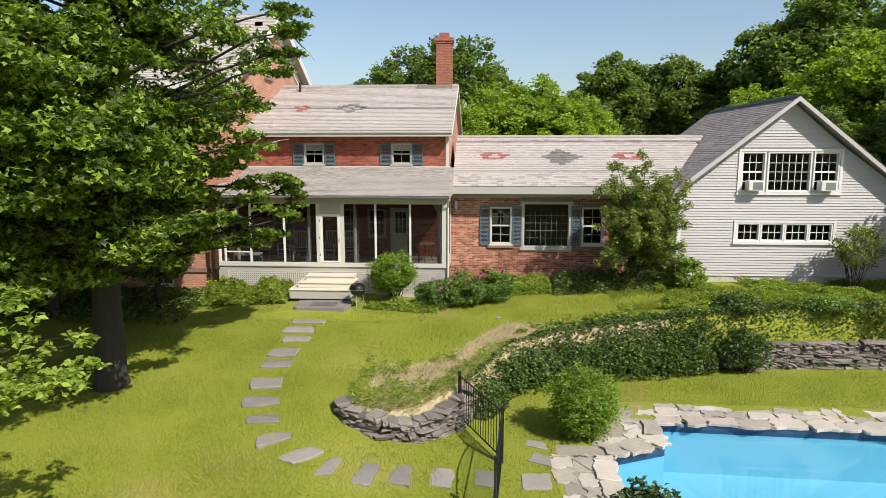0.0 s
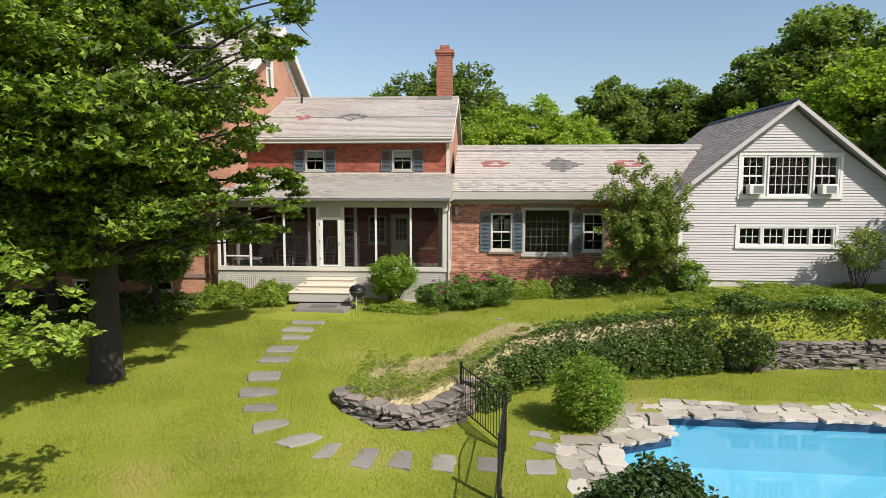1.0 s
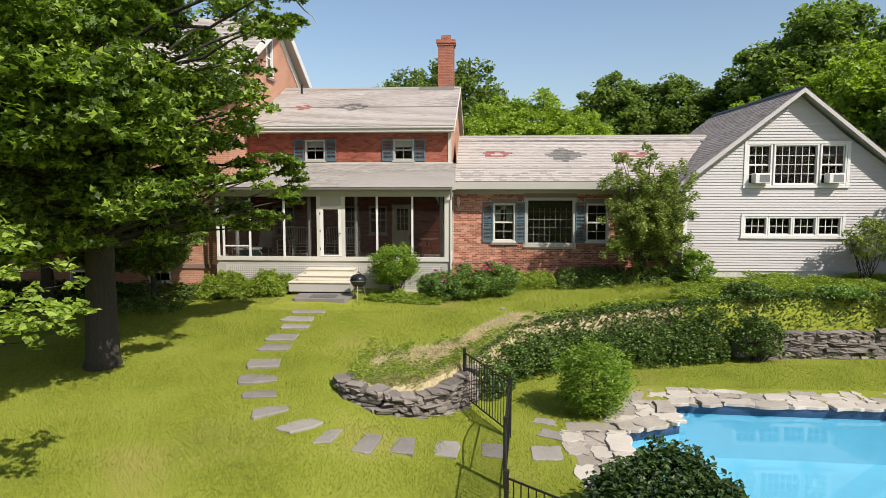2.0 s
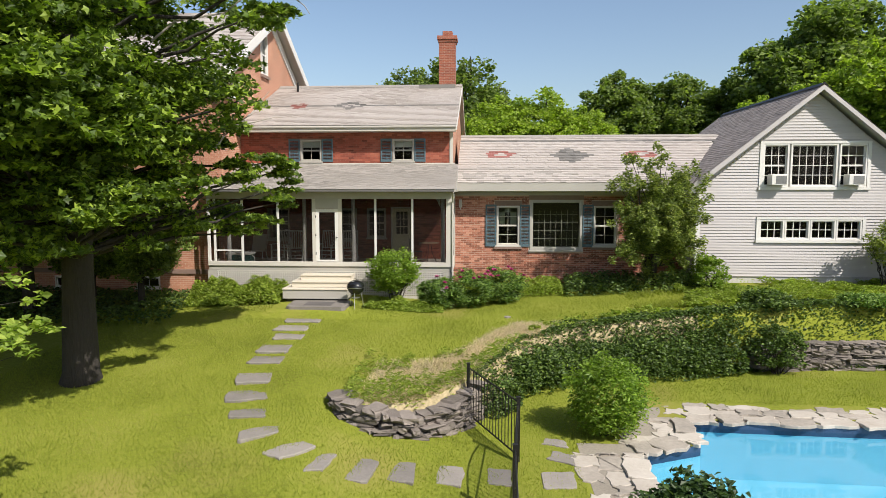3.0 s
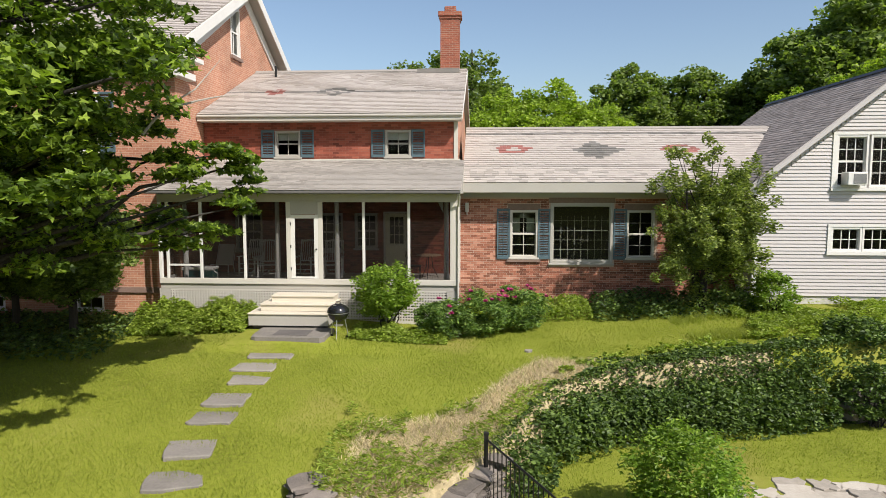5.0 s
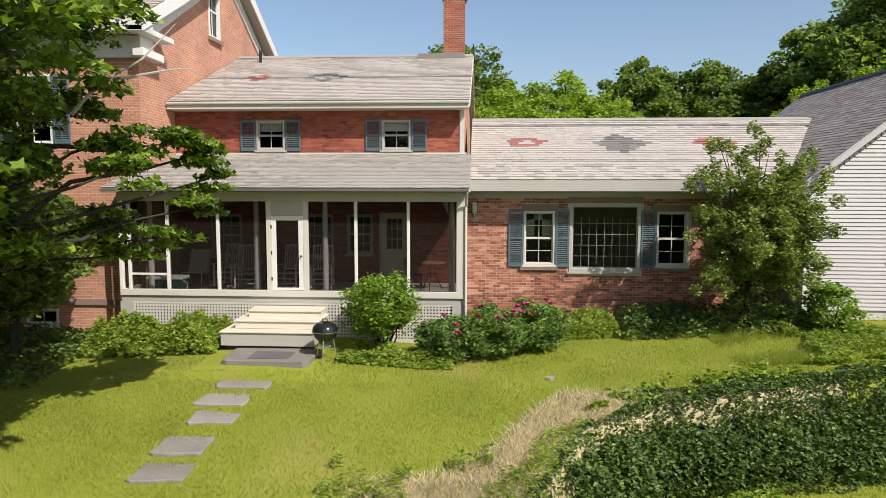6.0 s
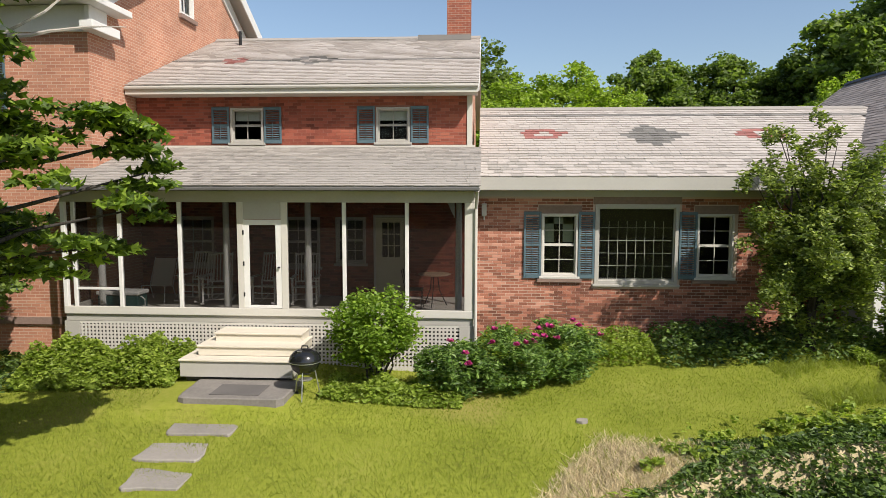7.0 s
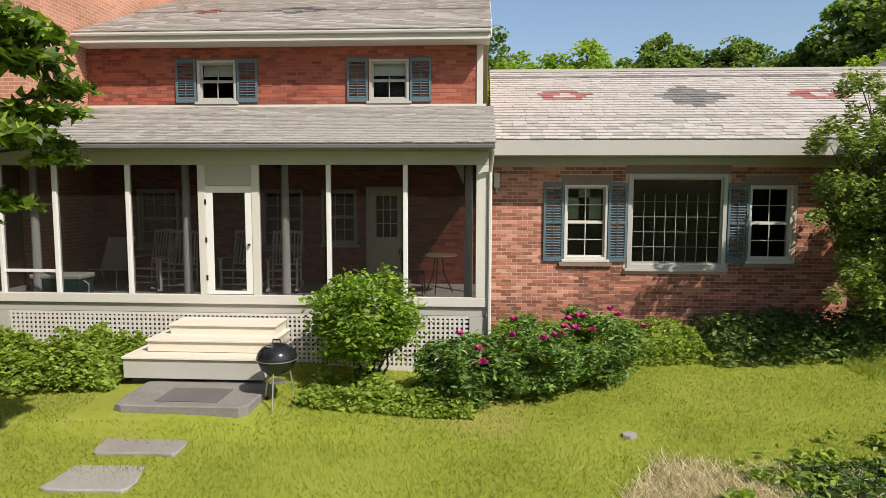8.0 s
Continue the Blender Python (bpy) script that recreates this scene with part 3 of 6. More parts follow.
pn = sheet("pane", [(x0 + 0.2, EY + 0.075, z0 + 1.0), (x1 - 0.2, EY + 0.075, z0 + 1.0), (x1 - 0.2, EY + 0.075, z1 - 0.18), (x0 + 0.2, EY + 0.075, z1 - 0.18)], [(0, 1, 2, 3)], GLASS, door)
pn.visible_shadow = False
part("flashing", boxes((EX0, EX1 + 0.1, EY - 0.05, EY - 0.012, 4.70, 4.76)), TRIM, ell)

# chimney at the ridge
chim = thing("chimney", "square red brick chimney with a corbelled cap", "chimney", (-2.03, 32.0, 8.2))
part("shaft", boxes((-2.40, -1.66, 31.6, 32.35, 7.9, 10.35)), CHIMNEY, chim)
part("corbel", boxes((-2.44, -1.62, 31.56, 32.39, 10.35, 10.45), (-2.48, -1.58, 31.52, 32.43, 10.45, 10.62), bevel=0.008), CHIMNEY, chim)
part("chimney_pot", boxes((-2.25, -1.8, 31.75, 32.2, 10.62, 10.86), bevel=0.02), CHIMNEY, chim, "terracotta flue top")
part("flashing", boxes((-3.3, -1.65, 31.54, 31.63, 8.30, 8.46)), SLATE_GREY, chim)
vent = thing("vent_pipe", "short black vent pipe on the slate roof", "vent", (-8.8, 31.2, 8.1))
part("pipe", tube(bmesh.new(), [(-8.8, 31.2, 8.05), (-8.8, 31.2, 8.55)], 0.05, 10), BLACK_IRON, vent)

# ---- screened porch ----
porch = thing("screened_porch", "grey white screened porch with a slate lean-to roof", "porch", (-5.8, 24.1, -0.15))
PX0, PX1, PY = -10.15, -1.42, 24.12
part("floor", boxes((PX0 + 0.02, PX1 - 0.02, PY + 0.03, EY - 0.02, 0.93, 1.03)), PORCH_FLOOR, porch)
# Ceiling coloured near-black to imitate the porch's inner shade.
part("ceiling", boxes((PX0 + 0.02, PX1 - 0.02, PY + 0.03, EY - 0.02, 3.58, 3.64)), ROOM_SHADE, porch)
porch_roof = part("roof", prism(bmesh.new(), [(23.72, 3.66), (23.72, 3.765), (EY - 0.001, 4.705), (EY - 0.001, 4.6), (EY - 0.06, 3.65)], "x", PX0 - 0.15, PX1 + 0.1), TRIM_GREY, porch, "dull grey slate lean-to roof")
lay_slates("slate_rest", porch_roof, PX0 - 0.17, PX1 + 0.12, (23.68, 3.76), (EY - 0.002, 4.715), [SLATE_DULL], lambda x, s: 0, show=0.13, wide=0.22, seed=7, thick=0.008, stretch=(-5.5, -1.2, -1, 2.2))
part("gutter", boxes((PX0 - 0.15, PX1 + 0.1, 23.60, 23.70, 3.66, 3.735), bevel=0.015), material("dark gutter", (0.10, 0.095, 0.09), 0.5), porch, "dark metal gutter")
part("header", boxes((PX0, PX1, PY - 0.05, PY + 0.07, 3.42, 3.655), bevel=0.006), TRIM_GREY, porch)
part("sill_beam", boxes((PX0, PX1, PY - 0.05, PY + 0.07, 1.04, 1.20), bevel=0.006), TRIM, porch)
part("apron", boxes((PX0 + 0.01, PX1 - 0.01, PY + 0.0, PY + 0.05, 0.88, 1.036), bevel=0.004), TRIM_GREY, porch)
for x, w in ((PX0, 0.09), (-9.92, 0.07), (-8.92, 0.075), (-7.62, 0.075), (-6.35, 0.13), (-5.42, 0.13), (-4.14, 0.075), (-2.84, 0.075), (PX1 - 0.20, 0.20)):
    part("post", boxes((x, x + w, PY - 0.045, PY + 0.05, 1.2, 3.42), bevel=0.005), TRIM if w > 0.1 else WHITE, porch)
part("transom_panel", boxes((-6.22, -5.42, PY - 0.03, PY + 0.03, 3.07, 3.42)), TRIM_GREY, porch)
sd = part("screen_door", boxes((-6.22, -6.10, PY - 0.035, PY + 0.0, 1.21, 3.06), (-5.54, -5.42, PY - 0.035, PY + 0.0, 1.21, 3.06), (-6.10, -5.54, PY - 0.035, PY + 0.0, 2.95, 3.06), (-6.10, -5.54, PY - 0.035, PY + 0.0, 1.21, 1.27), bevel=0.004), WHITE, porch, "white framed screen door, shut")
for z in (1.45, 2.1, 2.75):
    part("hinge", boxes((-6.235, -6.205, PY - 0.052, PY - 0.036, z, z + 0.09)), BLACK_IRON, sd)
part("door_knob", lathe(bmesh.new(), [(0.005, 0), (0.028, 0.01), (0.03, 0.025), (0.012, 0.04)], 10, (-5.47, PY - 0.07, 2.05)), BLACK_IRON, sd)
part("screen", boxes((-6.10, -5.54, PY - 0.018, PY - 0.016, 1.27, 2.95)), SCREEN, sd)
bays = [(-9.85, -8.92), (-8.845, -7.62), (-7.545, -6.35), (-5.29, -4.14), (-4.065, -2.84), (-2.765, -1.62)]
for a, b in bays:
    part("screen", boxes((a, b, PY + 0.005, PY + 0.007, 1.2, 3.42)), SCREEN, porch)
part("low_rail", boxes((-9.85, -8.92, PY - 0.02, PY + 0.02, 1.56, 1.61)), WHITE, porch)
for x in (PX0, PX1 - 0.1):
    part("side_frame", boxes((x + 0.01, x + 0.09, PY + 0.08, EY - 0.01, 3.42, 3.57), (x + 0.01, x + 0.09, PY + 0.08, EY - 0.01, 1.06, 1.2), (x + 0.01, x + 0.09, 25.45, 25.53, 1.2, 3.42), (x + 0.01, x + 0.09, EY - 0.1, EY - 0.01, 1.2, 3.42), (x + 0.015, x + 0.085, PY + 0.08, EY - 0.01, 0.8, 1.055)), TRIM, porch)
    part("screen", boxes((x + 0.048, x + 0.05, PY + 0.08, EY - 0.1, 1.2, 3.42)), SCREEN, porch)
for x in (-9.5, -6.72, -4.95, -1.75):
    col = part("column", lathe(bmesh.new(), [(0.10, 0), (0.10, 0.06), (0.078, 0.09), (0.07, 1.3), (0.06, 2.4), (0.08, 2.45), (0.095, 2.55)], 16, (x, PY + 0.32, 1.03)), WHITE, porch, "white turned porch column", smooth=False)
part("bracket", prism(bmesh.new(), [(-1.84, 3.57), (-2.3, 3.57), (-1.98, 3.4), (-1.84, 3.1)], "y", PY + 0.29, PY + 0.35), WHITE, porch)
for a, b in ((PX0 - 0.03, PX0 + 0.30), (PX1 - 0.3, PX1), (-5.2, -4.9)):
    part("pier", boxes((a, b, PY + (0.03 if a == -5.2 else -0.01), PY + 0.25, -0.5, 0.876)), TRIM_GREY, porch)
lattice = part("lattice", boxes((PX0 + 0.3, PX1 - 0.3, PY + 0.004, PY + 0.03, 0.83, 0.876), (PX0 + 0.3, PX1 - 0.3, PY + 0.0, PY + 0.03, -0.12, 0.0)), TRIM, porch, "white square wooden lattice under the porch")
me = part("slat", boxes((-0.02, 0.02, 0.002, 0.012, 0.0, 0.83)), TRIM, lattice).data
lattice.children[0].location = (PX0 + 0.34, PY, 0)
for k in range(1, 101):
    adopt(new("slat", me), lattice).location = (PX0 + 0.34 + 0.08 * k, PY, 0)
me = part("slat", boxes((PX0 + 0.3, PX1 - 0.3, 0.014, 0.024, -0.02, 0.02)), TRIM, lattice).data
for o in list(lattice.children):
    if o.data == me:
        o.location = (0, PY, 0.06)
for k in range(1, 10):
    adopt(new("slat", me), lattice).location = (0, PY, 0.06 + 0.08 * k)
# Dark sheet behind the lattice, put in for the shade below the floor.
part("crawl_back", boxes((PX0 + 0.1, PX1 - 0.1, PY + 0.6, PY + 0.62, -0.5, 0.92)), ROOM_SHADE, porch)
part("downspout", tube(bmesh.new(), [(PX1 + 0.06, 23.72, 3.66), (PX1 + 0.05, 23.9, 3.5), (PX1 + 0.03, PY - 0.07, 3.3), (PX1 + 0.03, PY - 0.07, 0.3)], 0.035, 8), TRIM, porch)

# porch steps
steps = thing("porch_steps", "three wide cream painted wooden steps", "steps", (-5.9, 23.3, -0.15))
for z, a, b, f, rise in ((0.43, -7.06, -4.86, 22.82, 0.34), (0.635, -6.82, -4.80, 23.12, 0.195), (0.81, -6.62, -4.86, 23.5, 0.175)):
    part("tread", boxes((a - 0.02, b + 0.02, f - 0.035, PY - 0.055, z - 0.035, z), bevel=0.006), STEP_PAINT, steps)
    # The lowest riser takes a darker grey than the other two.
    part("riser", boxes((a, b, f, PY - 0.06, z - rise, z - 0.037)), STEP_PAINT if z > 0.5 else TRIM_GREY, steps, "" if z > 0.5 else "darker grey riser board")
# Filler core under the treads; its near-black colour imitates shade.
part("base_block", boxes((-7.0, -4.9, 22.95, PY - 0.06, -0.35, 0.088)), SHADE_BOARDS, steps)
slab = thing("stone_landing", "thick flat grey bluestone slab at the foot of the steps", "slab", (-5.7, 22.2, -0.2))
part("stone", flagstone(bmesh.new(), rough_quad((-6.62, 21.72), (-4.72, 21.74), (-4.68, 22.93), (-6.74, 22.93), random.Random(14), 0.02), -0.34, 0.035, random.Random(15), 0.004), FLAG, slab)
mat_ob = thing("doormat", "dark grey rubber doormat on the stone slab", "doormat", (-5.66, 22.15, 0.035))
part("mat", boxes((-6.1, -5.2, 21.9, 22.5, 0.038, 0.053), bevel=0.004), material("dark rubber", (0.10, 0.09, 0.085), 0.9, grain=120, amount=0.2), mat_ob)

# ---- brick wing ----
wing = thing("brick_wing", "single-storey red brick wing with a pale slate roof", "house", (3.0, 26.5, 0.1))
WY, WX0, WX1 = 26.85, -1.55, 7.6
WW = [(0.18, 1.06, 1.58, 3.11), (1.47, 3.46, 1.40, 3.34), (3.90, 4.76, 1.58, 3.11)]
wing_wall = part("wall", wall_with_holes(bmesh.new(), WX0 + 0.02, WX1, WY, WY + 0.3, -0.6, 4.0, WW), MORTAR, wing, "red brick wall with pale mortar joints")
part("back_wall", boxes((WX0 + 0.02, WX1, 34.2, 34.5, -0.6, 4.0)), BRICK_FAR, wing)
part("inner_wall", boxes((WX0 + 0.02, WX1, 30.3, 30.4, 0.6, 3.6)), ROOM_SHADE, wing)
part("inner_floor", boxes((WX0 + 0.02, WX1, WY + 0.31, 34.2, 0.5, 0.6), (WX0 + 0.02, WX1, WY + 0.31, 34.2, 3.62, 3.7)), SHADE_BOARDS, wing)
WE, WR = (26.17, 3.99), (30.48, 6.04)
wing_roof = part("roof", prism(bmesh.new(), [(26.2, 3.88), (26.2, 3.975), (30.48, 6.02), (34.8, 3.975), (34.8, 3.88), (30.48, 5.9)], "x", WX0 + 0.22, 9.0), TRIM, wing, "pale weathered slate roof with red and grey diamonds")
WLEN = math.hypot(WR[0] - WE[0], WR[1] - WE[1])


def wing_pattern(x, s):
    d = s - 2.72
    for cx in (0.35, 6.0):
        q = max(abs(x - cx) / 0.55, abs(d) / 0.34, abs(x - cx) / 0.9 + abs(d) / 0.5)
        if 0.45 < q < 1.0:
            return 1
    if abs(x - 3.18) / 0.95 + abs(s - 2.6) / 0.78 < 1.0:
        return 2
    if 1.12 < s < 1.3 or 4.1 < s < 4.3:
        return 3 if 1.12 < s < 1.3 else 2
    return 3 if s < 1.0 and random.random() < 0.35 else 0


def barn_clear(x, s):
    z = WE[1] + (WR[1] - WE[1]) * s / WLEN
    return x < 7.0 + (z - 3.75) / 0.845


lay_slates("slate_rest", wing_roof, WX0 + 0.2, 9.9, WE, (WR[0], WR[1] + 0.01), [SLATE, SLATE_RED, SLATE_GREY, SLATE_DULL], wing_pattern, keep=barn_clear, seed=11, stretch=(-1.6, 3.0, -1, 2.9))
lay_slates("slate_rest", wing_roof, WX0 + 0.2, 7.3, (34.85, 3.98), (WR[0], WR[1] + 0.01), [SLATE], lambda x, s: 0, seed=12, show=0.4, wide=0.6)
part("ridge_cap", prism(bmesh.new(), [(30.3, 5.99), (30.48, 6.09), (30.66, 5.99), (30.48, 6.06)], "x", WX0 + 0.2, 9.6), SLATE_DULL, wing)
part("fascia", boxes((WX0 + 0.21, 7.3, 26.17, 26.22, 3.68, 3.975), (WX0 + 0.21, 7.3, 26.222, WY - 0.002, 3.665, 3.70), bevel=0.004), TRIM_GREY, wing, "grey white eave board")
part("frieze", boxes((WX0 + 0.21, 7.3, WY - 0.05, WY - 0.013, 3.52, 3.66)), TRIM_GREY, wing)
LINTEL = material("brown stone lintel", (0.20, 0.135, 0.11), 0.9)
for (x0, x1, z0, z1), cols, sash in zip(WW, (2, 1, 2), ([2, 2], [1], [2, 2])):
    if cols == 2:
        window(wing, x0, x1, z0, z1, WY, cols, sash, label="white double-hung window between blue grey shutters", casing=0.05, frame_mat=TRIM)
        part("lintel", boxes((x0 - 0.08, x1 + 0.08, WY - 0.02, WY + 0.1, z1 + 0.002, z1 + 0.2)), LINTEL, wing)
        part("sill_stone", boxes((x0 - 0.1, x1 + 0.1, WY - 0.07, WY + 0.02, z0 - 0.15, z0 - 0.062), bevel=0.006), LINTEL, wing)
        shutter(wing, x0 - 0.43, x0 - 0.01, z0 - 0.05, z1 + 0.05, WY)
        if x0 < 2:
            shutter(wing, x1 + 0.01, x1 + 0.40, z0 - 0.05, z1 + 0.05, WY)
    else:
        w = window(wing, x0, x1, z0, z1, WY, 1, sash, label="wide picture window with a grid of thin bars", casing=0.085, frame_mat=TRIM_GREY)
        part("lintel", boxes((x0 - 0.05, x1 + 0.05, WY - 0.02, WY + 0.1, z1 + 0.002, 3.515)), LINTEL, wing)
        bars = bmesh.new()
        for k in range(1, 8):
            bx = x0 + 0.13 + (x1 - x0 - 0.26) * k / 8
            box(bars, bx - 0.004, bx + 0.004, WY + 0.062, WY + 0.07, z0 + 0.13, z1 - 0.13 - 0.28)
        for k in range(0, 5):
            bz = z0 + 0.13 + 0.31 * k
            box(bars, x0 + 0.13, x1 - 0.13, WY + 0.063, WY + 0.069, bz - 0.004, bz + 0.004)
        part("glazing_grid", bars, TRIM_GREY, w)
for a, b, zc in ((0.24, 0.5, 2.4), (0.72, 0.96, 2.4), (0.24, 0.96, 2.85)):
    part("curtain", boxes((a, b, WY + 0.2, WY + 0.22, zc, 3.06)), material("sage curtain", (0.16, 0.17, 0.12), 0.9), wing)
part("wall_lamp", boxes((-1.28, -1.16, WY - 0.14, WY - 0.015, 3.05, 3.35), (-1.24, -1.20, WY - 0.06, WY - 0.015, 2.95, 3.05), bevel=0.01), TRIM, wing)

# ---- clapboard barn ----
barn = thing("clapboard_barn", "white clapboard barn gable with a brown grey shingle roof", "house", (11.35, 25.55, 0.4))
BY, BX0, BX1, BM = 25.55, 7.35, 15.35, 11.35
BE, BA, BS = 4.06, 7.24, 0.845
BW = [(9.6, 10.45, 3.83, 5.36), (10.55, 12.12, 3.83, 5.36), (12.22, 13.12, 3.83, 5.36)] + [(9.56 + 0.89 * k, 9.56 + 0.89 * k + 0.84, 1.94, 2.68) for k in range(4)]
barn_wall = part("wall", wall_with_holes(bmesh.new(), BX0, BX1, BY, BY + 0.2, 0.6, 4.0, [(a, b, max(c, 0.6), min(d, 4.0)) for a, b, c, d in BW]), CLAP, barn, "white clapboard gable wall")
bm = bmesh.new()
for a, b in zip([BX0 + 0.0, 9.6, 10.45, 10.55, 12.12, 12.22, 13.12], [9.6, 10.45, 10.55, 12.12, 12.22, 13.12, BX1]):
    solid = not any(abs(a - h[0]) < 0.01 and abs(b - h[1]) < 0.01 for h in BW)
    zb = 4.0 if solid else 5.36
    top = lambda x: BA - 0.1 - abs(x - BM) * BS
    ta, tb = max(zb, top(a)), max(zb, top(b))
    pts = [(a, zb), (b, zb), (b, tb)] + ([(BM, top(BM))] if a < BM < b else []) + [(a, ta)]
    prism(bm, pts, "y", BY, BY + 0.2)
part("gable", bm, CLAP, barn)
part("side_wall", boxes((BX0, BX0 + 0.2, BY + 0.2, 34.3, 0.6, 4.0)), CLAP, barn)
part("side_wall", boxes((BX1 - 0.2, BX1, BY + 0.2, 34.3, 0.6, 4.0)), CLAP, barn)
part("back_wall", gable_block(bmesh.new(), BX0, BX1, 34.3, 34.5, 0.6, 4.0, BA - 0.2, "y"), CLAP, barn)
part("inner_wall", gable_block(bmesh.new(), BX0 + 0.2, BX1 - 0.2, 28.0, 28.1, 0.6, 3.7, 6.9, "y"), ROOM_SHADE, barn)
part("loft_floor", boxes((BX0 + 0.2, BX1 - 0.2, BY + 0.2, 27.99, 3.1, 3.2)), SHADE_BOARDS, barn)
part("foundation", boxes((BX0 + 0.02, BX1 - 0.02, BY + 0.01, 34.4, -0.3, 0.6)), material("pale concrete", (0.45, 0.43, 0.40), 0.9), barn)
z = 0.62
while z < BA - 0.35:
    half = min(4.0, (BA - 0.12 - (z + 0.1)) / BS)
    spans = [(BM - half, BM + half)]
    for h in BW:
        if z + 0.104 > h[2] - 0.06 and z < h[3] + 0.06:
            cut = []
            for s, e in spans:
                if e <= h[0] - 0.07 or s >= h[1] + 0.07:
                    cut.append((s, e))
                else:
                    if s < h[0] - 0.07:
                        cut.append((s, h[0] - 0.07))
                    if e > h[1] + 0.07:
                        cut.append((h[1] + 0.07, e))
            spans = cut
    for s, e in spans:
        if e - s > 0.05:
            part("clapboard", prism(bmesh.new(), [(BY - 0.001, z), (BY - 0.036, z), (BY - 0.008, z + 0.112), (BY - 0.001, z + 0.112)], "x", s, e), CLAP, barn_wall)
    z += 0.104
for i, (x0, x1, z0, z1) in enumerate(BW):
    cols = (3, 6, 3, 3, 3, 3, 3)[i]
    sash = ([2, 2], [4], [2, 2], [2], [2], [2], [2])[i]
    window(barn, x0 - 0.02, x1 + 0.02, z0, z1, BY - 0.012, cols, sash, casing=0.06, mutt=0.022, sill=False, label="white window with small panes")
for x0, x1, z0, z1 in ((9.5, 13.22, 3.83, 5.36), (9.48, 13.17, 1.94, 2.68)):
    part("casing", boxes((x0 - 0.04, x1 + 0.04, BY - 0.06, BY - 0.003, z1 + 0.003, z1 + 0.09), (x0 - 0.06, x1 + 0.06, BY - 0.09, BY - 0.003, z0 - 0.09, z0 - 0.003), (x0 - 0.04, x0 + 0.078, BY - 0.055, BY - 0.003, z0, z1), (x1 - 0.07, x1 + 0.04, BY - 0.055, BY - 0.003, z0, z1)), WHITE, barn)
for x0 in (9.76, 12.38):
    ac = thing("air_conditioner", "white window air conditioner with a dark rear grille", "air conditioner", (x0 + 0.27, BY - 0.2, 3.92), group="window air conditioners")
    part("casing", boxes((x0, x0 + 0.56, BY - 0.36, BY + 0.02, 3.90, 4.28), bevel=0.02), WHITE, ac)
    part("grille", boxes((x0 + 0.16, x0 + 0.52, BY - 0.368, BY - 0.355, 3.95, 4.22)), material("grille grey", (0.16, 0.16, 0.16), 0.7), ac)
bm = prism(bmesh.new(), [(BX0 - 0.36, 3.76), (BX0 - 0.36, 3.88), (BM, BA + 0.12), (BX1 + 0.36, 3.88), (BX1 + 0.36, 3.76), (BM, BA)], "y", BY - 0.40, 34.75)
barn_roof = part("roof", bm, CLAP, barn, "brown grey asphalt shingle roof")
for side, sd_ in ((1, 21), (-1, 22)):
    lay_slates("shingle_rest", barn_roof, 0.0, 9.65, (BX0 - 0.39, 3.87), (BM, BA + 0.13), [ASPHALT_SHINGLE], lambda x, s: 0, wide=0.3, show=0.14, thick=0.006, seed=sd_, turned=side > 0,
               flip=(lambda p: (p[1], BY - 0.43 + p[0], p[2])) if side > 0 else (lambda p: (2 * BM - p[1], BY - 0.43 + p[0], p[2])))
part("ridge_vent", prism(bmesh.new(), [(BM - 0.16, BA + 0.06), (BM, BA + 0.19), (BM + 0.16, BA + 0.06), (BM, BA + 0.13)], "y", BY - 0.44, 34.75), BLACK_IRON, barn)
for s in (-1, 1):
    part("rake_board", prism(bmesh.new(), [(BM, BA + 0.105), (BM, BA - 0.06), (BM + s * 4.34, 3.69), (BM + s * 4.34, 3.85)], "y", BY - 0.435, BY - 0.401), CLAP, barn, "white rake board along the gable")
    part("eave_return", boxes((BM + s * 4.36, BM + s * 3.95, BY - 0.40, 34.7, 3.62, 3.75)), WHITE, barn)
    part("corner_board", boxes((BM + s * 3.88, BM + s * 4.03, BY - 0.035, BY + 0.1, 0.6, 3.62)), WHITE, barn)

# ---- tall main house behind the maple ----
main = thing("main_house", "tall weathered pink brick house with white cornices", "house", (-15.0, 25.0, -0.2))
MX, MY0, MY1 = -9.9, 24.95, 36.9
MM = (MY0 + MY1) / 2
GW = (29.45, 30.35, 8.66, 10.45)
bm = bmesh.new()
prism(bm, [(MY0, -0.6), (GW[0], -0.6), (GW[0], 11.0), (MM, 11.0), (MM, 11.35), (MY0, 8.05)][0:3] + [(GW[0], 8.05 + (GW[0] - MY0) * 0.552), (MY0, 8.05)], "x", MX - 0.35, MX)
prism(bm, [(GW[1], -0.6), (MY1, -0.6), (MY1, 8.05), (MM, 11.35), (GW[1], 8.05 + (GW[1] - MY0) * 0.552)], "x", MX - 0.35, MX)
prism(bm, [(GW[0], -0.6), (GW[1], -0.6), (GW[1], GW[2]), (GW[0], GW[2])], "x", MX - 0.35, MX)
prism(bm, [(GW[0], GW[3]), (GW[1], GW[3]), (GW[1], 8.05 + (GW[1] - MY0) * 0.552), (GW[0], 8.05 + (GW[0] - MY0) * 0.552)], "x", MX - 0.35, MX)
main_wall = part("side_wall", bm, BRICK_FAR, main, "sunlit weathered brick gable wall")
MFW = [(-13.4, -12.3, 1.4, 3.3), (-16.6, -15.5, 1.4, 3.3), (-19.8, -18.7, 1.4, 3.3), (-13.4, -12.3, 4.9, 6.7), (-16.6, -15.5, 4.9, 6.7), (-19.8, -18.7, 4.9, 6.7), (-13.3, -12.4, 0.05, 0.5), (-16.5, -15.6, 0.05, 0.5)]
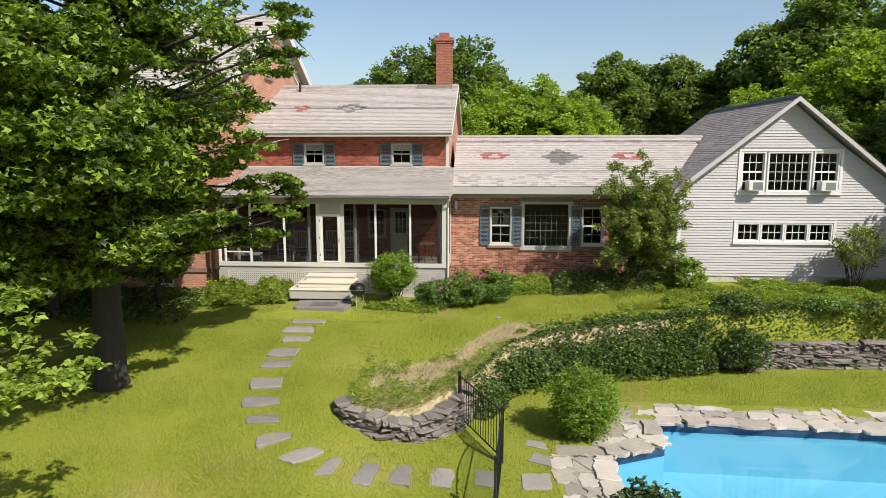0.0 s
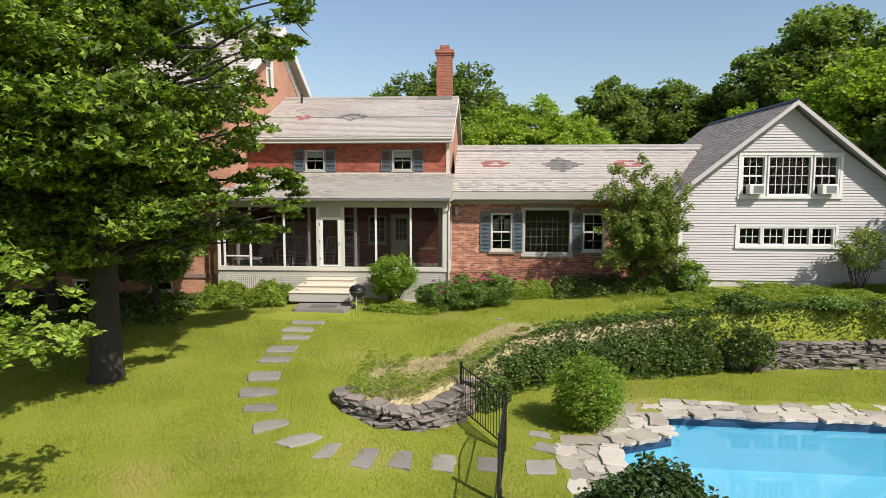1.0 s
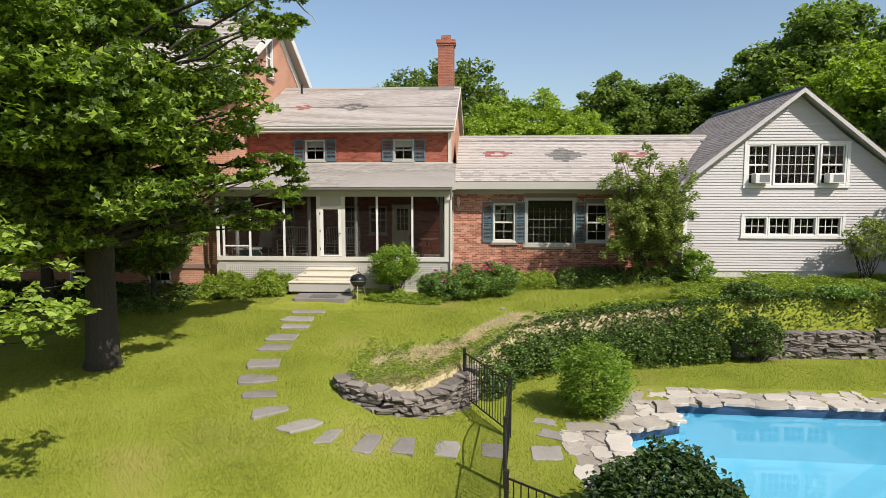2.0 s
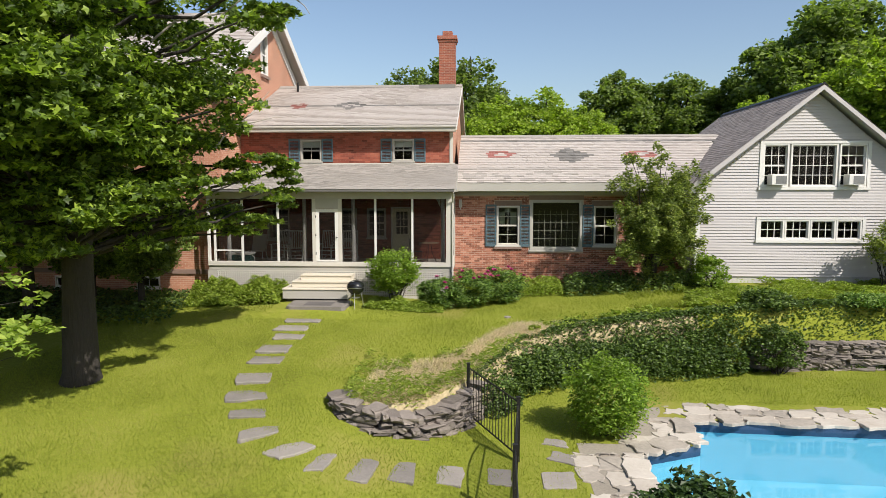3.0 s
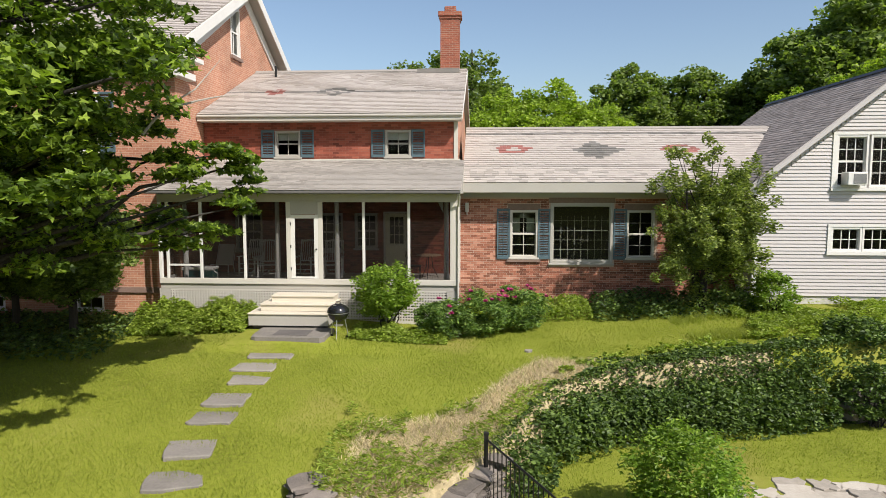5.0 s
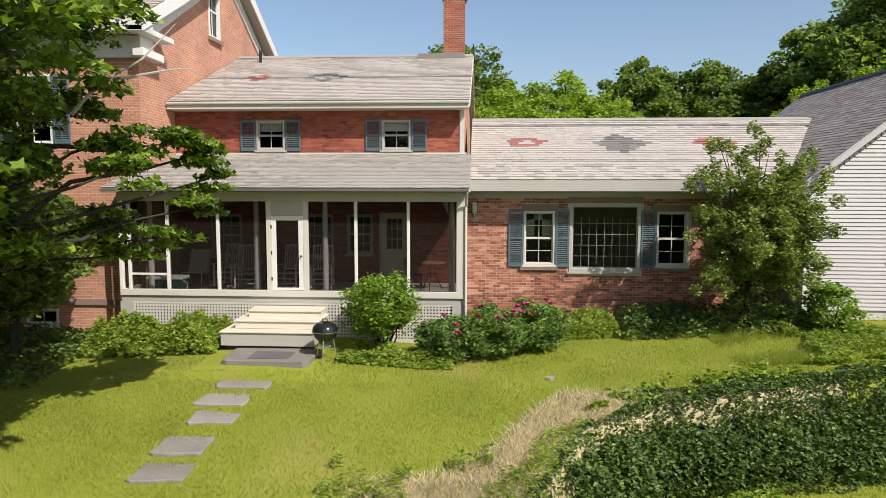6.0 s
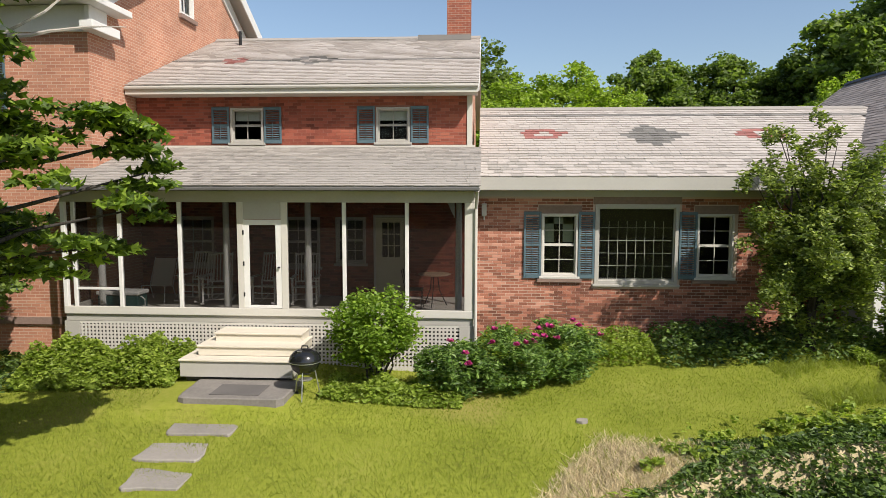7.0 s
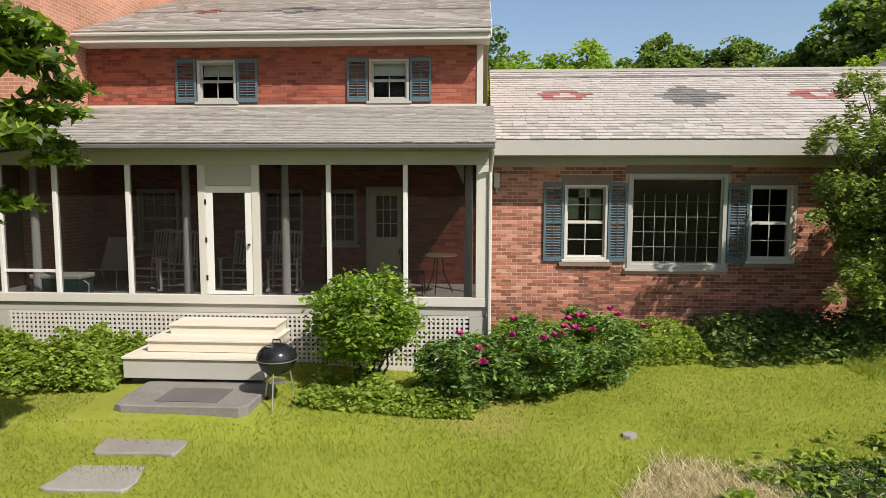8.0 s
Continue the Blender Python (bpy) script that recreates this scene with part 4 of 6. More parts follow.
part("front_wall", wall_with_holes(bmesh.new(), -22.0, MX - 0.352, MY0, MY0 + 0.34, -0.6, 8.0, MFW), BRICK_FAR, main, "shaded red brick front wall")
part("back_wall", boxes((-22, MX - 0.36, MY1 - 0.3, MY1, -0.6, 8.0), (-22, -21.7, MY0 + 0.35, MY1 - 0.3, -0.6, 8.0)), BRICK_FAR, main)
part("inner_wall", boxes((-21.6, MX - 0.4, 27.5, 27.6, 0.0, 8.0), (MX - 2.0, MX - 1.95, 27.7, MY1 - 0.4, 0, 10.5)), ROOM_SHADE, main)
for h in MFW:
    window(main, *h, MY0, 2, [2, 2] if h[3] > 1 else [1], label="white sash window in a brick wall")
    if h[3] > 1:
        shutter(main, h[0] - 0.5, h[0] - 0.03, h[2], h[3], MY0)
        shutter(main, h[1] + 0.03, h[1] + 0.5, h[2], h[3], MY0)
part("water_table", boxes((-22.0, MX + 0.04, MY0 - 0.06, MY0 - 0.002, 0.62, 0.78)), LINTEL, main)
gw = part("window", boxes((MX - 0.2, MX + 0.03, GW[0], GW[0] + 0.08, GW[2], GW[3]), (MX - 0.2, MX + 0.03, GW[1] - 0.08, GW[1], GW[2], GW[3]), (MX - 0.2, MX + 0.03, GW[0] + 0.08, GW[1] - 0.08, GW[3] - 0.08, GW[3]), (MX - 0.2, MX + 0.03, GW[0] + 0.08, GW[1] - 0.08, GW[2], GW[2] + 0.08), (MX - 0.1, MX - 0.05, GW[0] + 0.08, GW[1] - 0.08, 9.53, 9.59), (MX - 0.1, MX - 0.06, 29.89, 29.92, GW[2] + 0.08, GW[3] - 0.08)), WHITE, main, "white attic window in the gable")
pn = sheet("pane", [(MX - 0.08, GW[0] + 0.08, GW[2] + 0.08), (MX - 0.08, GW[1] - 0.08, GW[2] + 0.08), (MX - 0.08, GW[1] - 0.08, GW[3] - 0.08), (MX - 0.08, GW[0] + 0.08, GW[3] - 0.08)], [(0, 1, 2, 3)], GLASS, gw)
part("sill", boxes((MX - 0.02, MX + 0.1, GW[0] - 0.08, GW[1] + 0.08, GW[2] - 0.12, GW[2] - 0.003)), LINTEL, gw)
main_roof = part("roof", prism(bmesh.new(), [(MY0 - 0.55, 7.92), (MY0 - 0.55, 8.04), (MM, 11.62), (MY1 + 0.55, 8.04), (MY1 + 0.55, 7.92), (MM, 11.48)], "x", -22.4, MX + 0.42), TRIM, main, "pale slate roof with wide white eaves")
lay_slates("slate_rest", main_roof, -22.4, MX + 0.44, (MY0 - 0.58, 8.04), (MM, 11.63), [SLATE], lambda x, s: 0, seed=31, show=0.2, wide=0.3)
for s in (-1, 1):
    e = MY0 - 0.55 if s < 0 else MY1 + 0.55
    part("rake_board", prism(bmesh.new(), [(MM, 11.60), (MM, 11.2), (e, 7.66), (e, 8.02)], "x", MX + 0.421, MX + 0.46), WHITE, main)
    part("frieze", prism(bmesh.new(), [(MM - s * 0.002, 11.26), (MM - s * 0.002, 10.85), (MY0 if s < 0 else MY1, 7.40), (MY0 if s < 0 else MY1, 7.82)], "x", MX + 0.002, MX + 0.06), WHITE, main)
part("cornice", boxes((-22.2, MX + 0.42, MY0 - 0.56, MY0 - 0.002, 7.68, 7.92), (-22.2, MX + 0.06, MY0 - 0.08, MY0 - 0.003, 7.1, 7.66)), WHITE, main, "white boxed cornice")
part("cornice_return", boxes((MX + 0.003, MX + 0.42, MY0 - 0.56, MY0 + 1.15, 7.66, 7.80), (MX + 0.003, MX + 0.3, MY0 - 0.3, MY0 + 0.8, 7.1, 7.3), (MX + 0.003, MX + 0.12, MY0 - 0.1, MY0 + 0.6, 7.31, 7.655), bevel=0.01), WHITE, main)


# ---- swimming pool ----
def build_pool():
    p = thing("swimming_pool", "light blue in-ground swimming pool with a dark tile band", "pool", (9.0, 13.0, -1.6), kind="structure")
    inner = [(2.88, 7.0), (2.88, 14.35), (4.3, 15.0), (4.4, 16.4), (9.5, 16.17), (16.5, 15.86), (16.5, 7.0)]
    k = len(inner)
    plaster = material("pale blue pool plaster", (0.15, 0.39, 0.52), 0.7, grain=3, amount=0.05, large=0.4, patch=0.08, bump=0)
    tile = material("navy waterline tile", (0.03, 0.055, 0.11), 0.25, grain=30, amount=0.3, bump=0)
    bm = bmesh.new()
    top = [bm.verts.new((x, y, -1.80)) for x, y in inner]
    bot = [bm.verts.new((x, y, -2.9)) for x, y in inner]
    for i in range(k):
        bm.faces.new((top[i], top[(i + 1) % k], bot[(i + 1) % k], bot[i]))
    bm.faces.new(bot)
    part("basin", bm, plaster, p)
    bm = bmesh.new()
    top = [bm.verts.new((x, y, -1.56)) for x, y in inner]
    bot = [bm.verts.new((x, y, -1.80)) for x, y in inner]
    for i in range(k):
        bm.faces.new((top[i], top[(i + 1) % k], bot[(i + 1) % k], bot[i]))
    part("tile_band", bm, tile, p)
    water = bpy.data.materials.new("pool water")
    water.use_nodes = True
    n, l = water.node_tree.nodes, water.node_tree.links
    n.remove(n["Principled BSDF"])
    tr, gl, mix, fr, ns, bp = (n.new(q) for q in ("ShaderNodeBsdfTransparent", "ShaderNodeBsdfGlossy", "ShaderNodeMixShader", "ShaderNodeFresnel", "ShaderNodeTexNoise", "ShaderNodeBump"))
    tr.inputs[0].default_value = (0.72, 0.94, 0.98, 1)
    gl.inputs["Roughness"].default_value = 0.03
    fr.inputs[0].default_value = 1.33
    ns.inputs["Scale"].default_value = 2.2
    bp.inputs["Strength"].default_value, bp.inputs["Distance"].default_value = 0.12, 0.03
    l.new(ns.outputs["Fac"], bp.inputs["Height"])
    l.new(bp.outputs[0], gl.inputs["Normal"])
    l.new(bp.outputs[0], fr.inputs["Normal"])
    l.new(fr.outputs[0], mix.inputs[0])
    l.new(tr.outputs[0], mix.inputs[1])
    l.new(gl.outputs[0], mix.inputs[2])
    l.new(mix.outputs[0], n["Material Output"].inputs[0])
    bm = bmesh.new()
    bm.faces.new([bm.verts.new((x, y, -1.70)) for x, y in reversed(inner)])
    w = part("water", bm, water, p)
    w.visible_shadow = False


build_pool()


def build_coping():
    rng = random.Random(5)
    edge = thing("pool_coping", "irregular pale flat stones laid round the pool edge", "stone paving", (4.0, 15.5, -1.55), kind="structure")
    line = [(2.88, 8.0), (2.88, 14.35), (4.3, 15.0), (4.4, 16.4), (9.5, 16.17), (16.5, 15.86)]
    rows = [(-0.10, 0.42), (0.44, 0.85), (0.87, 1.25)]
    normal = {0: Vector((-1, 0)), 1: Vector((-0.42, 0.91)), 2: Vector((-1, 0.07)), 3: Vector((0.045, 1)), 4: Vector((0.045, 1))}
    for s in range(len(line) - 1):
        a, b = Vector(line[s]), Vector(line[s + 1])
        d, n, length = (b - a).normalized(), normal[s], (b - a).length
        for r, (u0, u1) in enumerate(rows):
            if s in (1, 2) and r == 2:
                continue
            t = -0.35 if r and s in (3,) else 0.0
            while t < length - 0.1:
                w = rng.uniform(0.45, 0.95) * (1.0 if r == 0 else 0.8)
                e = min(t + w, length + (0.4 if s == 2 and r == 0 else 0.0))
                v0, v1 = u0 + rng.uniform(-0.05, 0.05), u1 + rng.uniform(-0.08, 0.1)
                if r == 2:
                    v1 += rng.uniform(-0.25, 0.15)
                q = rough_quad(a + d * (t + 0.015) + n * v0, a + d * (e - 0.015) + n * v0, a + d * (e - 0.02) + n * v1, a + d * (t + 0.02) + n * v1, rng, 0.08)
                top = -1.50 + rng.uniform(-0.012, 0.02) - 0.02 * r
                part("stone", flagstone(bmesh.new(), q, top - 0.075, top, rng, 0.02), COPING, edge)
                t = e
    part("bedding", boxes((1.7, 2.86, 7.5, 14.9, -1.75, -1.545), (2.7, 4.25, 15.1, 16.6, -1.75, -1.543), (3.2, 16.5, 16.55, 17.3, -1.75, -1.547)), material("grey bedding grit", (0.24, 0.21, 0.17), 0.95), edge)


build_coping()


def build_path():
    rng = random.Random(9)
    spots = [((-6.42, 20.86), (-5.3, 20.9), (-5.38, 21.4), (-6.5, 21.4)), ((-6.5, 20.0), (-5.48, 20.03), (-5.54, 20.66), (-6.5, 20.64)),
             ((-6.24, 19.17), (-5.39, 19.22), (-5.44, 19.85), (-6.36, 19.81)), ((-6.3, 18.01), (-5.47, 18.04), (-5.51, 18.91), (-6.4, 18.87)),
             ((-6.23, 17.18), (-5.38, 17.25), (-5.45, 17.91), (-6.28, 17.81)), ((-6.05, 15.85), (-5.24, 15.96), (-5.42, 16.89), (-6.29, 16.77)),
             ((-5.85, 14.82), (-5.01, 15.07), (-5.22, 15.74), (-6.05, 15.46)), ((-5.49, 14.09), (-4.74, 14.23), (-4.89, 14.68), (-5.62, 14.52)),
             ((-4.91, 13.1), (-4.26, 13.62), (-4.41, 14.08), (-5.09, 13.55)), ((-4.35, 12.76), (-3.9, 12.56), (-3.4, 13.16), (-3.9, 13.46)),
             ((-3.43, 12.25), (-3.06, 12.35), (-2.99, 13.03), (-3.31, 12.95)), ((-2.64, 12.14), (-2.24, 12.12), (-2.18, 13.0), (-2.7, 13.12)),
             ((-1.96, 12.38), (-1.46, 12.36), (-1.5, 13.15), (-1.96, 13.2)), ((-1.14, 12.57), (-0.62, 12.53), (-0.61, 13.29), (-1.16, 13.35)),
             ((-0.19, 12.82), (0.26, 12.77), (0.29, 13.42), (-0.19, 13.47)), ((0.85, 12.7), (1.45, 12.75), (1.45, 13.45), (0.82, 13.4)),
             ((1.0, 14.0), (1.55, 13.7), (1.6, 14.2), (1.15, 14.45)), ((0.95, 14.75), (1.5, 14.6), (1.45, 15.0), (1.05, 15.1))]
    for q in spots:
        c = (sum(p[0] for p in q) / 4, sum(p[1] for p in q) / 4)
        z = ground(*c)
        ob = part("stepping_stone", flagstone(bmesh.new(), rough_quad(*q, rng, 0.03), z - 0.14, z + 0.024, rng, 0.006), FLAG)
        tagged(ob, "flat grey bluestone stepping stone set in the lawn", "stepping stone", "stepping stones of the garden path")


build_path()


def build_stone_wall(name, label, line, height, seed, back):
    """A dry stone wall along a line: courses of rough flat blocks, each a piece of its own."""
    rng = random.Random(seed)
    pts = [Vector(p) for p in line]
    lens = [0]
    for a, b in zip(pts, pts[1:]):
        lens.append(lens[-1] + (b - a).length)
    def at(s):
        s = min(max(s, 0), lens[-1])
        for i in range(len(pts) - 1):
            if s <= lens[i + 1]:
                f = (s - lens[i]) / (lens[i + 1] - lens[i])
                return pts[i].lerp(pts[i + 1], f), (pts[i + 1] - pts[i]).normalized()
    mid = at(lens[-1] / 2)[0]
    w = thing(name, label, "stone wall", (mid.x, mid.y, ground(mid.x, mid.y - 0.3)))
    protos = []
    for k in range(10):
        bm = boxes((-0.5, 0.5, -0.5, 0.5, -0.5, 0.5))
        bmesh.ops.subdivide_edges(bm, edges=bm.edges, cuts=1, use_grid_fill=True)
        for v in bm.verts:
            far = max(abs(v.co.x), abs(v.co.y), abs(v.co.z))
            corner = sum(abs(c) > 0.4 for c in v.co)
            v.co *= {1: 1.0, 2: 0.97, 3: 0.9}.get(corner, 1.0)
            v.co += Vector((rng.uniform(-0.09, 0.09), rng.uniform(-0.09, 0.09), rng.uniform(-0.10, 0.10)))
        me = bpy.data.meshes.new("stone")
        bm.to_mesh(me)
        bm.free()
        me.materials.append(DRYSTONE)
        protos.append(me)
    lift = 0.0
    while lift < max(h for _, h in height):
        s = rng.uniform(-0.1, 0.1)
        course = rng.choice((0.035, 0.05, 0.07, 0.1)) * rng.uniform(0.9, 1.15)
        while s < lens[-1]:
            long = rng.choice((0.12, 0.18, 0.26, 0.36, 0.46, 0.6)) * rng.uniform(0.9, 1.1)
            hh = np.interp(s / lens[-1], [h[0] for h in height], [h[1] for h in height])
            p, d = at(s + long / 2)
            if lift < hh:
                ob = adopt(new("stone", protos[rng.randrange(10)]), w)
                n = Vector((-d.y, d.x)) * back
                capped = lift + course >= hh
                q = p + n * (0.12 * lift + rng.uniform(-0.08, 0.07))
                base = ground(*(p - n * 0.35)) - 0.04
                ob.matrix_basis = Matrix.LocRotScale((q.x, q.y, base + lift + course / 2), Euler((rng.uniform(-0.07, 0.07), rng.uniform(-0.06, 0.06), math.atan2(d.y, d.x) + rng.uniform(-0.35, 0.35))), (long * 1.03, rng.uniform(0.28, 0.42) * (1.35 if capped else 1), course * rng.uniform(0.95, 1.3)))
            s += long * 0.97
        lift += course
    return w


build_stone_wall("stone_wall", "curved dry stone retaining wall of flat grey blocks", [(-3.55, 15.25), (-3.3, 14.75), (-2.9, 14.42), (-2.35, 14.22), (-1.75, 14.32), (-1.25, 14.7), (-0.8, 15.4), (-0.45, 16.1)], [(0, 0.22), (0.15, 0.36), (0.5, 0.5), (0.75, 0.68), (1, 0.9)], 3, 1)
build_stone_wall("stone_wall", "low dry stone wall of thin grey blocks behind the pool lawn", [(7.6, 20.8), (9.5, 21.05), (12.5, 21.25), (16.0, 21.4)], [(0, 0.75), (1, 0.95)], 4, 1)


# ---- iron fence ----
def build_fence():
    f = thing("iron_fence", "black iron garden fence with plain upright bars", "fence", (0.3, 13.0, -1.5))
    line = [(-0.61, 15.85), (0.42, 13.9), (0.25, 11.5), (0.2, 9.3), (2.2, 7.6)]
    for x, y in line:
        z = ground(x, y)
        part("post", boxes((x - 0.035, x + 0.035, y - 0.035, y + 0.035, z - 0.2, z + 1.28), (x - 0.042, x + 0.042, y - 0.042, y + 0.042, z + 1.28, z + 1.31)), BLACK_IRON, f)
    for a, b in ((0, 1), (2, 3), (3, 4)):
        p, q = Vector(line[a]), Vector(line[b])
        zp, zq = ground(*p), ground(*q)
        for h in (0.12, 1.2):
            part("rail", tube(bmesh.new(), [(p.x, p.y, zp + h), (q.x, q.y, zq + h)], 0.018, 6), BLACK_IRON, f)
        n = int((q - p).length / 0.125)
        for k in range(1, n):
            c = p.lerp(q, k / n)
            z = zp + (zq - zp) * k / n
            part("bar", boxes((c.x - 0.009, c.x + 0.009, c.y - 0.009, c.y + 0.009, z + 0.12, z + 1.2)), BLACK_IRON, f)
    g = thing("iron_gate", "black iron garden gate with an arched top rail, shut", "gate", (0.33, 12.7, -1.5))
    p, q = Vector((0.415, 13.83)), Vector((0.255, 11.57))
    z = min(ground(*p), ground(*q))
    arch = lambda s: 1.15 + 0.16 * math.sin(math.pi * s)
    part("top_rail", tube(bmesh.new(), [(*p.lerp(q, k / 12), z + arch(k / 12)) for k in range(13)], 0.018, 6), BLACK_IRON, g)
    for h in (0.12, 0.95):
        part("rail", tube(bmesh.new(), [(*p, z + h), (*q, z + h)], 0.018, 6), BLACK_IRON, g)
    for k in range(0, 17):
        c = p.lerp(q, k / 16)
        part("bar", boxes((c.x - 0.009, c.x + 0.009, c.y - 0.009, c.y + 0.009, z + 0.12, z + arch(k / 16))), BLACK_IRON, g)


build_fence()


# ---- plants ----
def leaf_mesh(name, centres, size, mat, parent, seed, up=0.6, label="", long=1.5, fold=0.25, lobed=False):
    """Many small leaves, lying more or less level: a folded rhombus each, or three pointed lobes."""
    rng = np.random.default_rng(seed)
    c = np.asarray(centres, dtype=np.float64)
    n = len(c)
    s = size * rng.uniform(0.65, 1.3, n)[:, None]
    a = rng.uniform(0, 2 * np.pi, n)
    axis = np.stack([np.cos(a), np.sin(a), rng.normal(-0.15, 0.35, n)], 1)
    axis /= np.linalg.norm(axis, axis=1)[:, None]
    nor = rng.normal(0, 1, (n, 3)) * (1 - up) + np.array([0, 0, 1.0]) * up * 1.3
    side = np.cross(axis, nor)
    side /= np.linalg.norm(side, axis=1)[:, None] + 1e-9
    nor = np.cross(side, axis)
    half = s / long
    if lobed:
        v = np.empty((n, 6, 3))
        up_ = nor * s * fold * 0.5
        v[:, 0] = c - axis * s / 2
        v[:, 1] = c + side * half * 0.62 + up_ + axis * s * 0.02
        v[:, 2] = c + side * half * 0.2 + up_ * 0.4 + axis * s * 0.1
        v[:, 3] = c + axis * s / 2 - up_ * 0.3
        v[:, 4] = c - side * half * 0.2 + up_ * 0.4 + axis * s * 0.1
        v[:, 5] = c - side * half * 0.62 + up_ + axis * s * 0.02
        base = np.arange(n)[:, None] * 6
        faces = np.concatenate([base + np.array([q]) for q in ([0, 1, 2], [0, 2, 3], [0, 3, 4], [0, 4, 5])], 1).reshape(-1, 3)
        return sheet(name, v.reshape(-1, 3), faces, mat, parent, label)
    v = np.empty((n, 4, 3))
    v[:, 0] = c - axis * s / 2
    v[:, 1] = c + side * half / 2 + nor * s * fold * 0.5 + axis * s * 0.08
    v[:, 2] = c + axis * s / 2
    v[:, 3] = c - side * half / 2 + nor * s * fold * 0.5 + axis * s * 0.08
    base = np.arange(n)[:, None] * 4
    faces = np.concatenate([base + np.array([[0, 1, 2]]), base + np.array([[0, 2, 3]])], 1).reshape(-1, 3)
    return sheet(name, v.reshape(-1, 3), faces, mat, parent, label)


def blob(rng, centre, radii, n, hollow=0.0):
    """Points in an ellipsoid, thinned towards its middle."""
    d = rng.normal(0, 1, (n, 3))
    d /= np.linalg.norm(d, axis=1)[:, None]
    r = (hollow + (1 - hollow) * rng.random(n)) ** (1 / 2.2)
    return np.asarray(centre) + d * r[:, None] * np.asarray(radii)


def clumps(rng, centre, radii, count, each, clump, hollow=0.5, flat=0.45, low_cut=None, hang=0.0, gaps=None):
    """Points in many small flat clumps on an uneven ellipsoid."""
    out, mids = [], []
    while len(mids) < count:
        d = rng.normal(0, 1, 3)
        d /= np.linalg.norm(d)
        bulge = 0.82 + 0.32 * noise.noise(Vector(d * 2.1) + Vector(centre) * 0.37)
        m = np.asarray(centre) + d * np.asarray(radii) * bulge * (hollow + (1 - hollow) * rng.random()) ** 0.6
        if low_cut is not None and m[2] < low_cut:
            continue
        if gaps is not None and noise.noise(Vector(m) * 0.62) + 0.5 * noise.noise(Vector(m) * 1.5) < gaps:
            continue
        mids.append(m)
        r = clump * rng.uniform(0.6, 1.35)
        p = blob(rng, m, (r, r, r * flat), int(each * rng.uniform(0.6, 1.4)))
        if hang:
            p[:, 2] -= hang * ((p[:, 0] - m[0]) ** 2 + (p[:, 1] - m[1]) ** 2) / r
        out.append(p)
    return np.concatenate(out), mids


def limb(bm, a, b, r0, r1, rng, bend=0.12, sides=7):
    a, b = Vector(a), Vector(b)
    length = (b - a).length
    pts = []
    for k in range(6):
        f = k / 5
        w = Vector((rng.uniform(-1, 1), rng.uniform(-1, 1), rng.uniform(-0.3, 0.8))) * bend * length * math.sin(math.pi * f) * 0.5
        pts.append(a.lerp(b, f) + w)
    tube(bm, pts, [r0 + (r1 - r0) * k / 5 for k in range(6)], sides)
    return pts


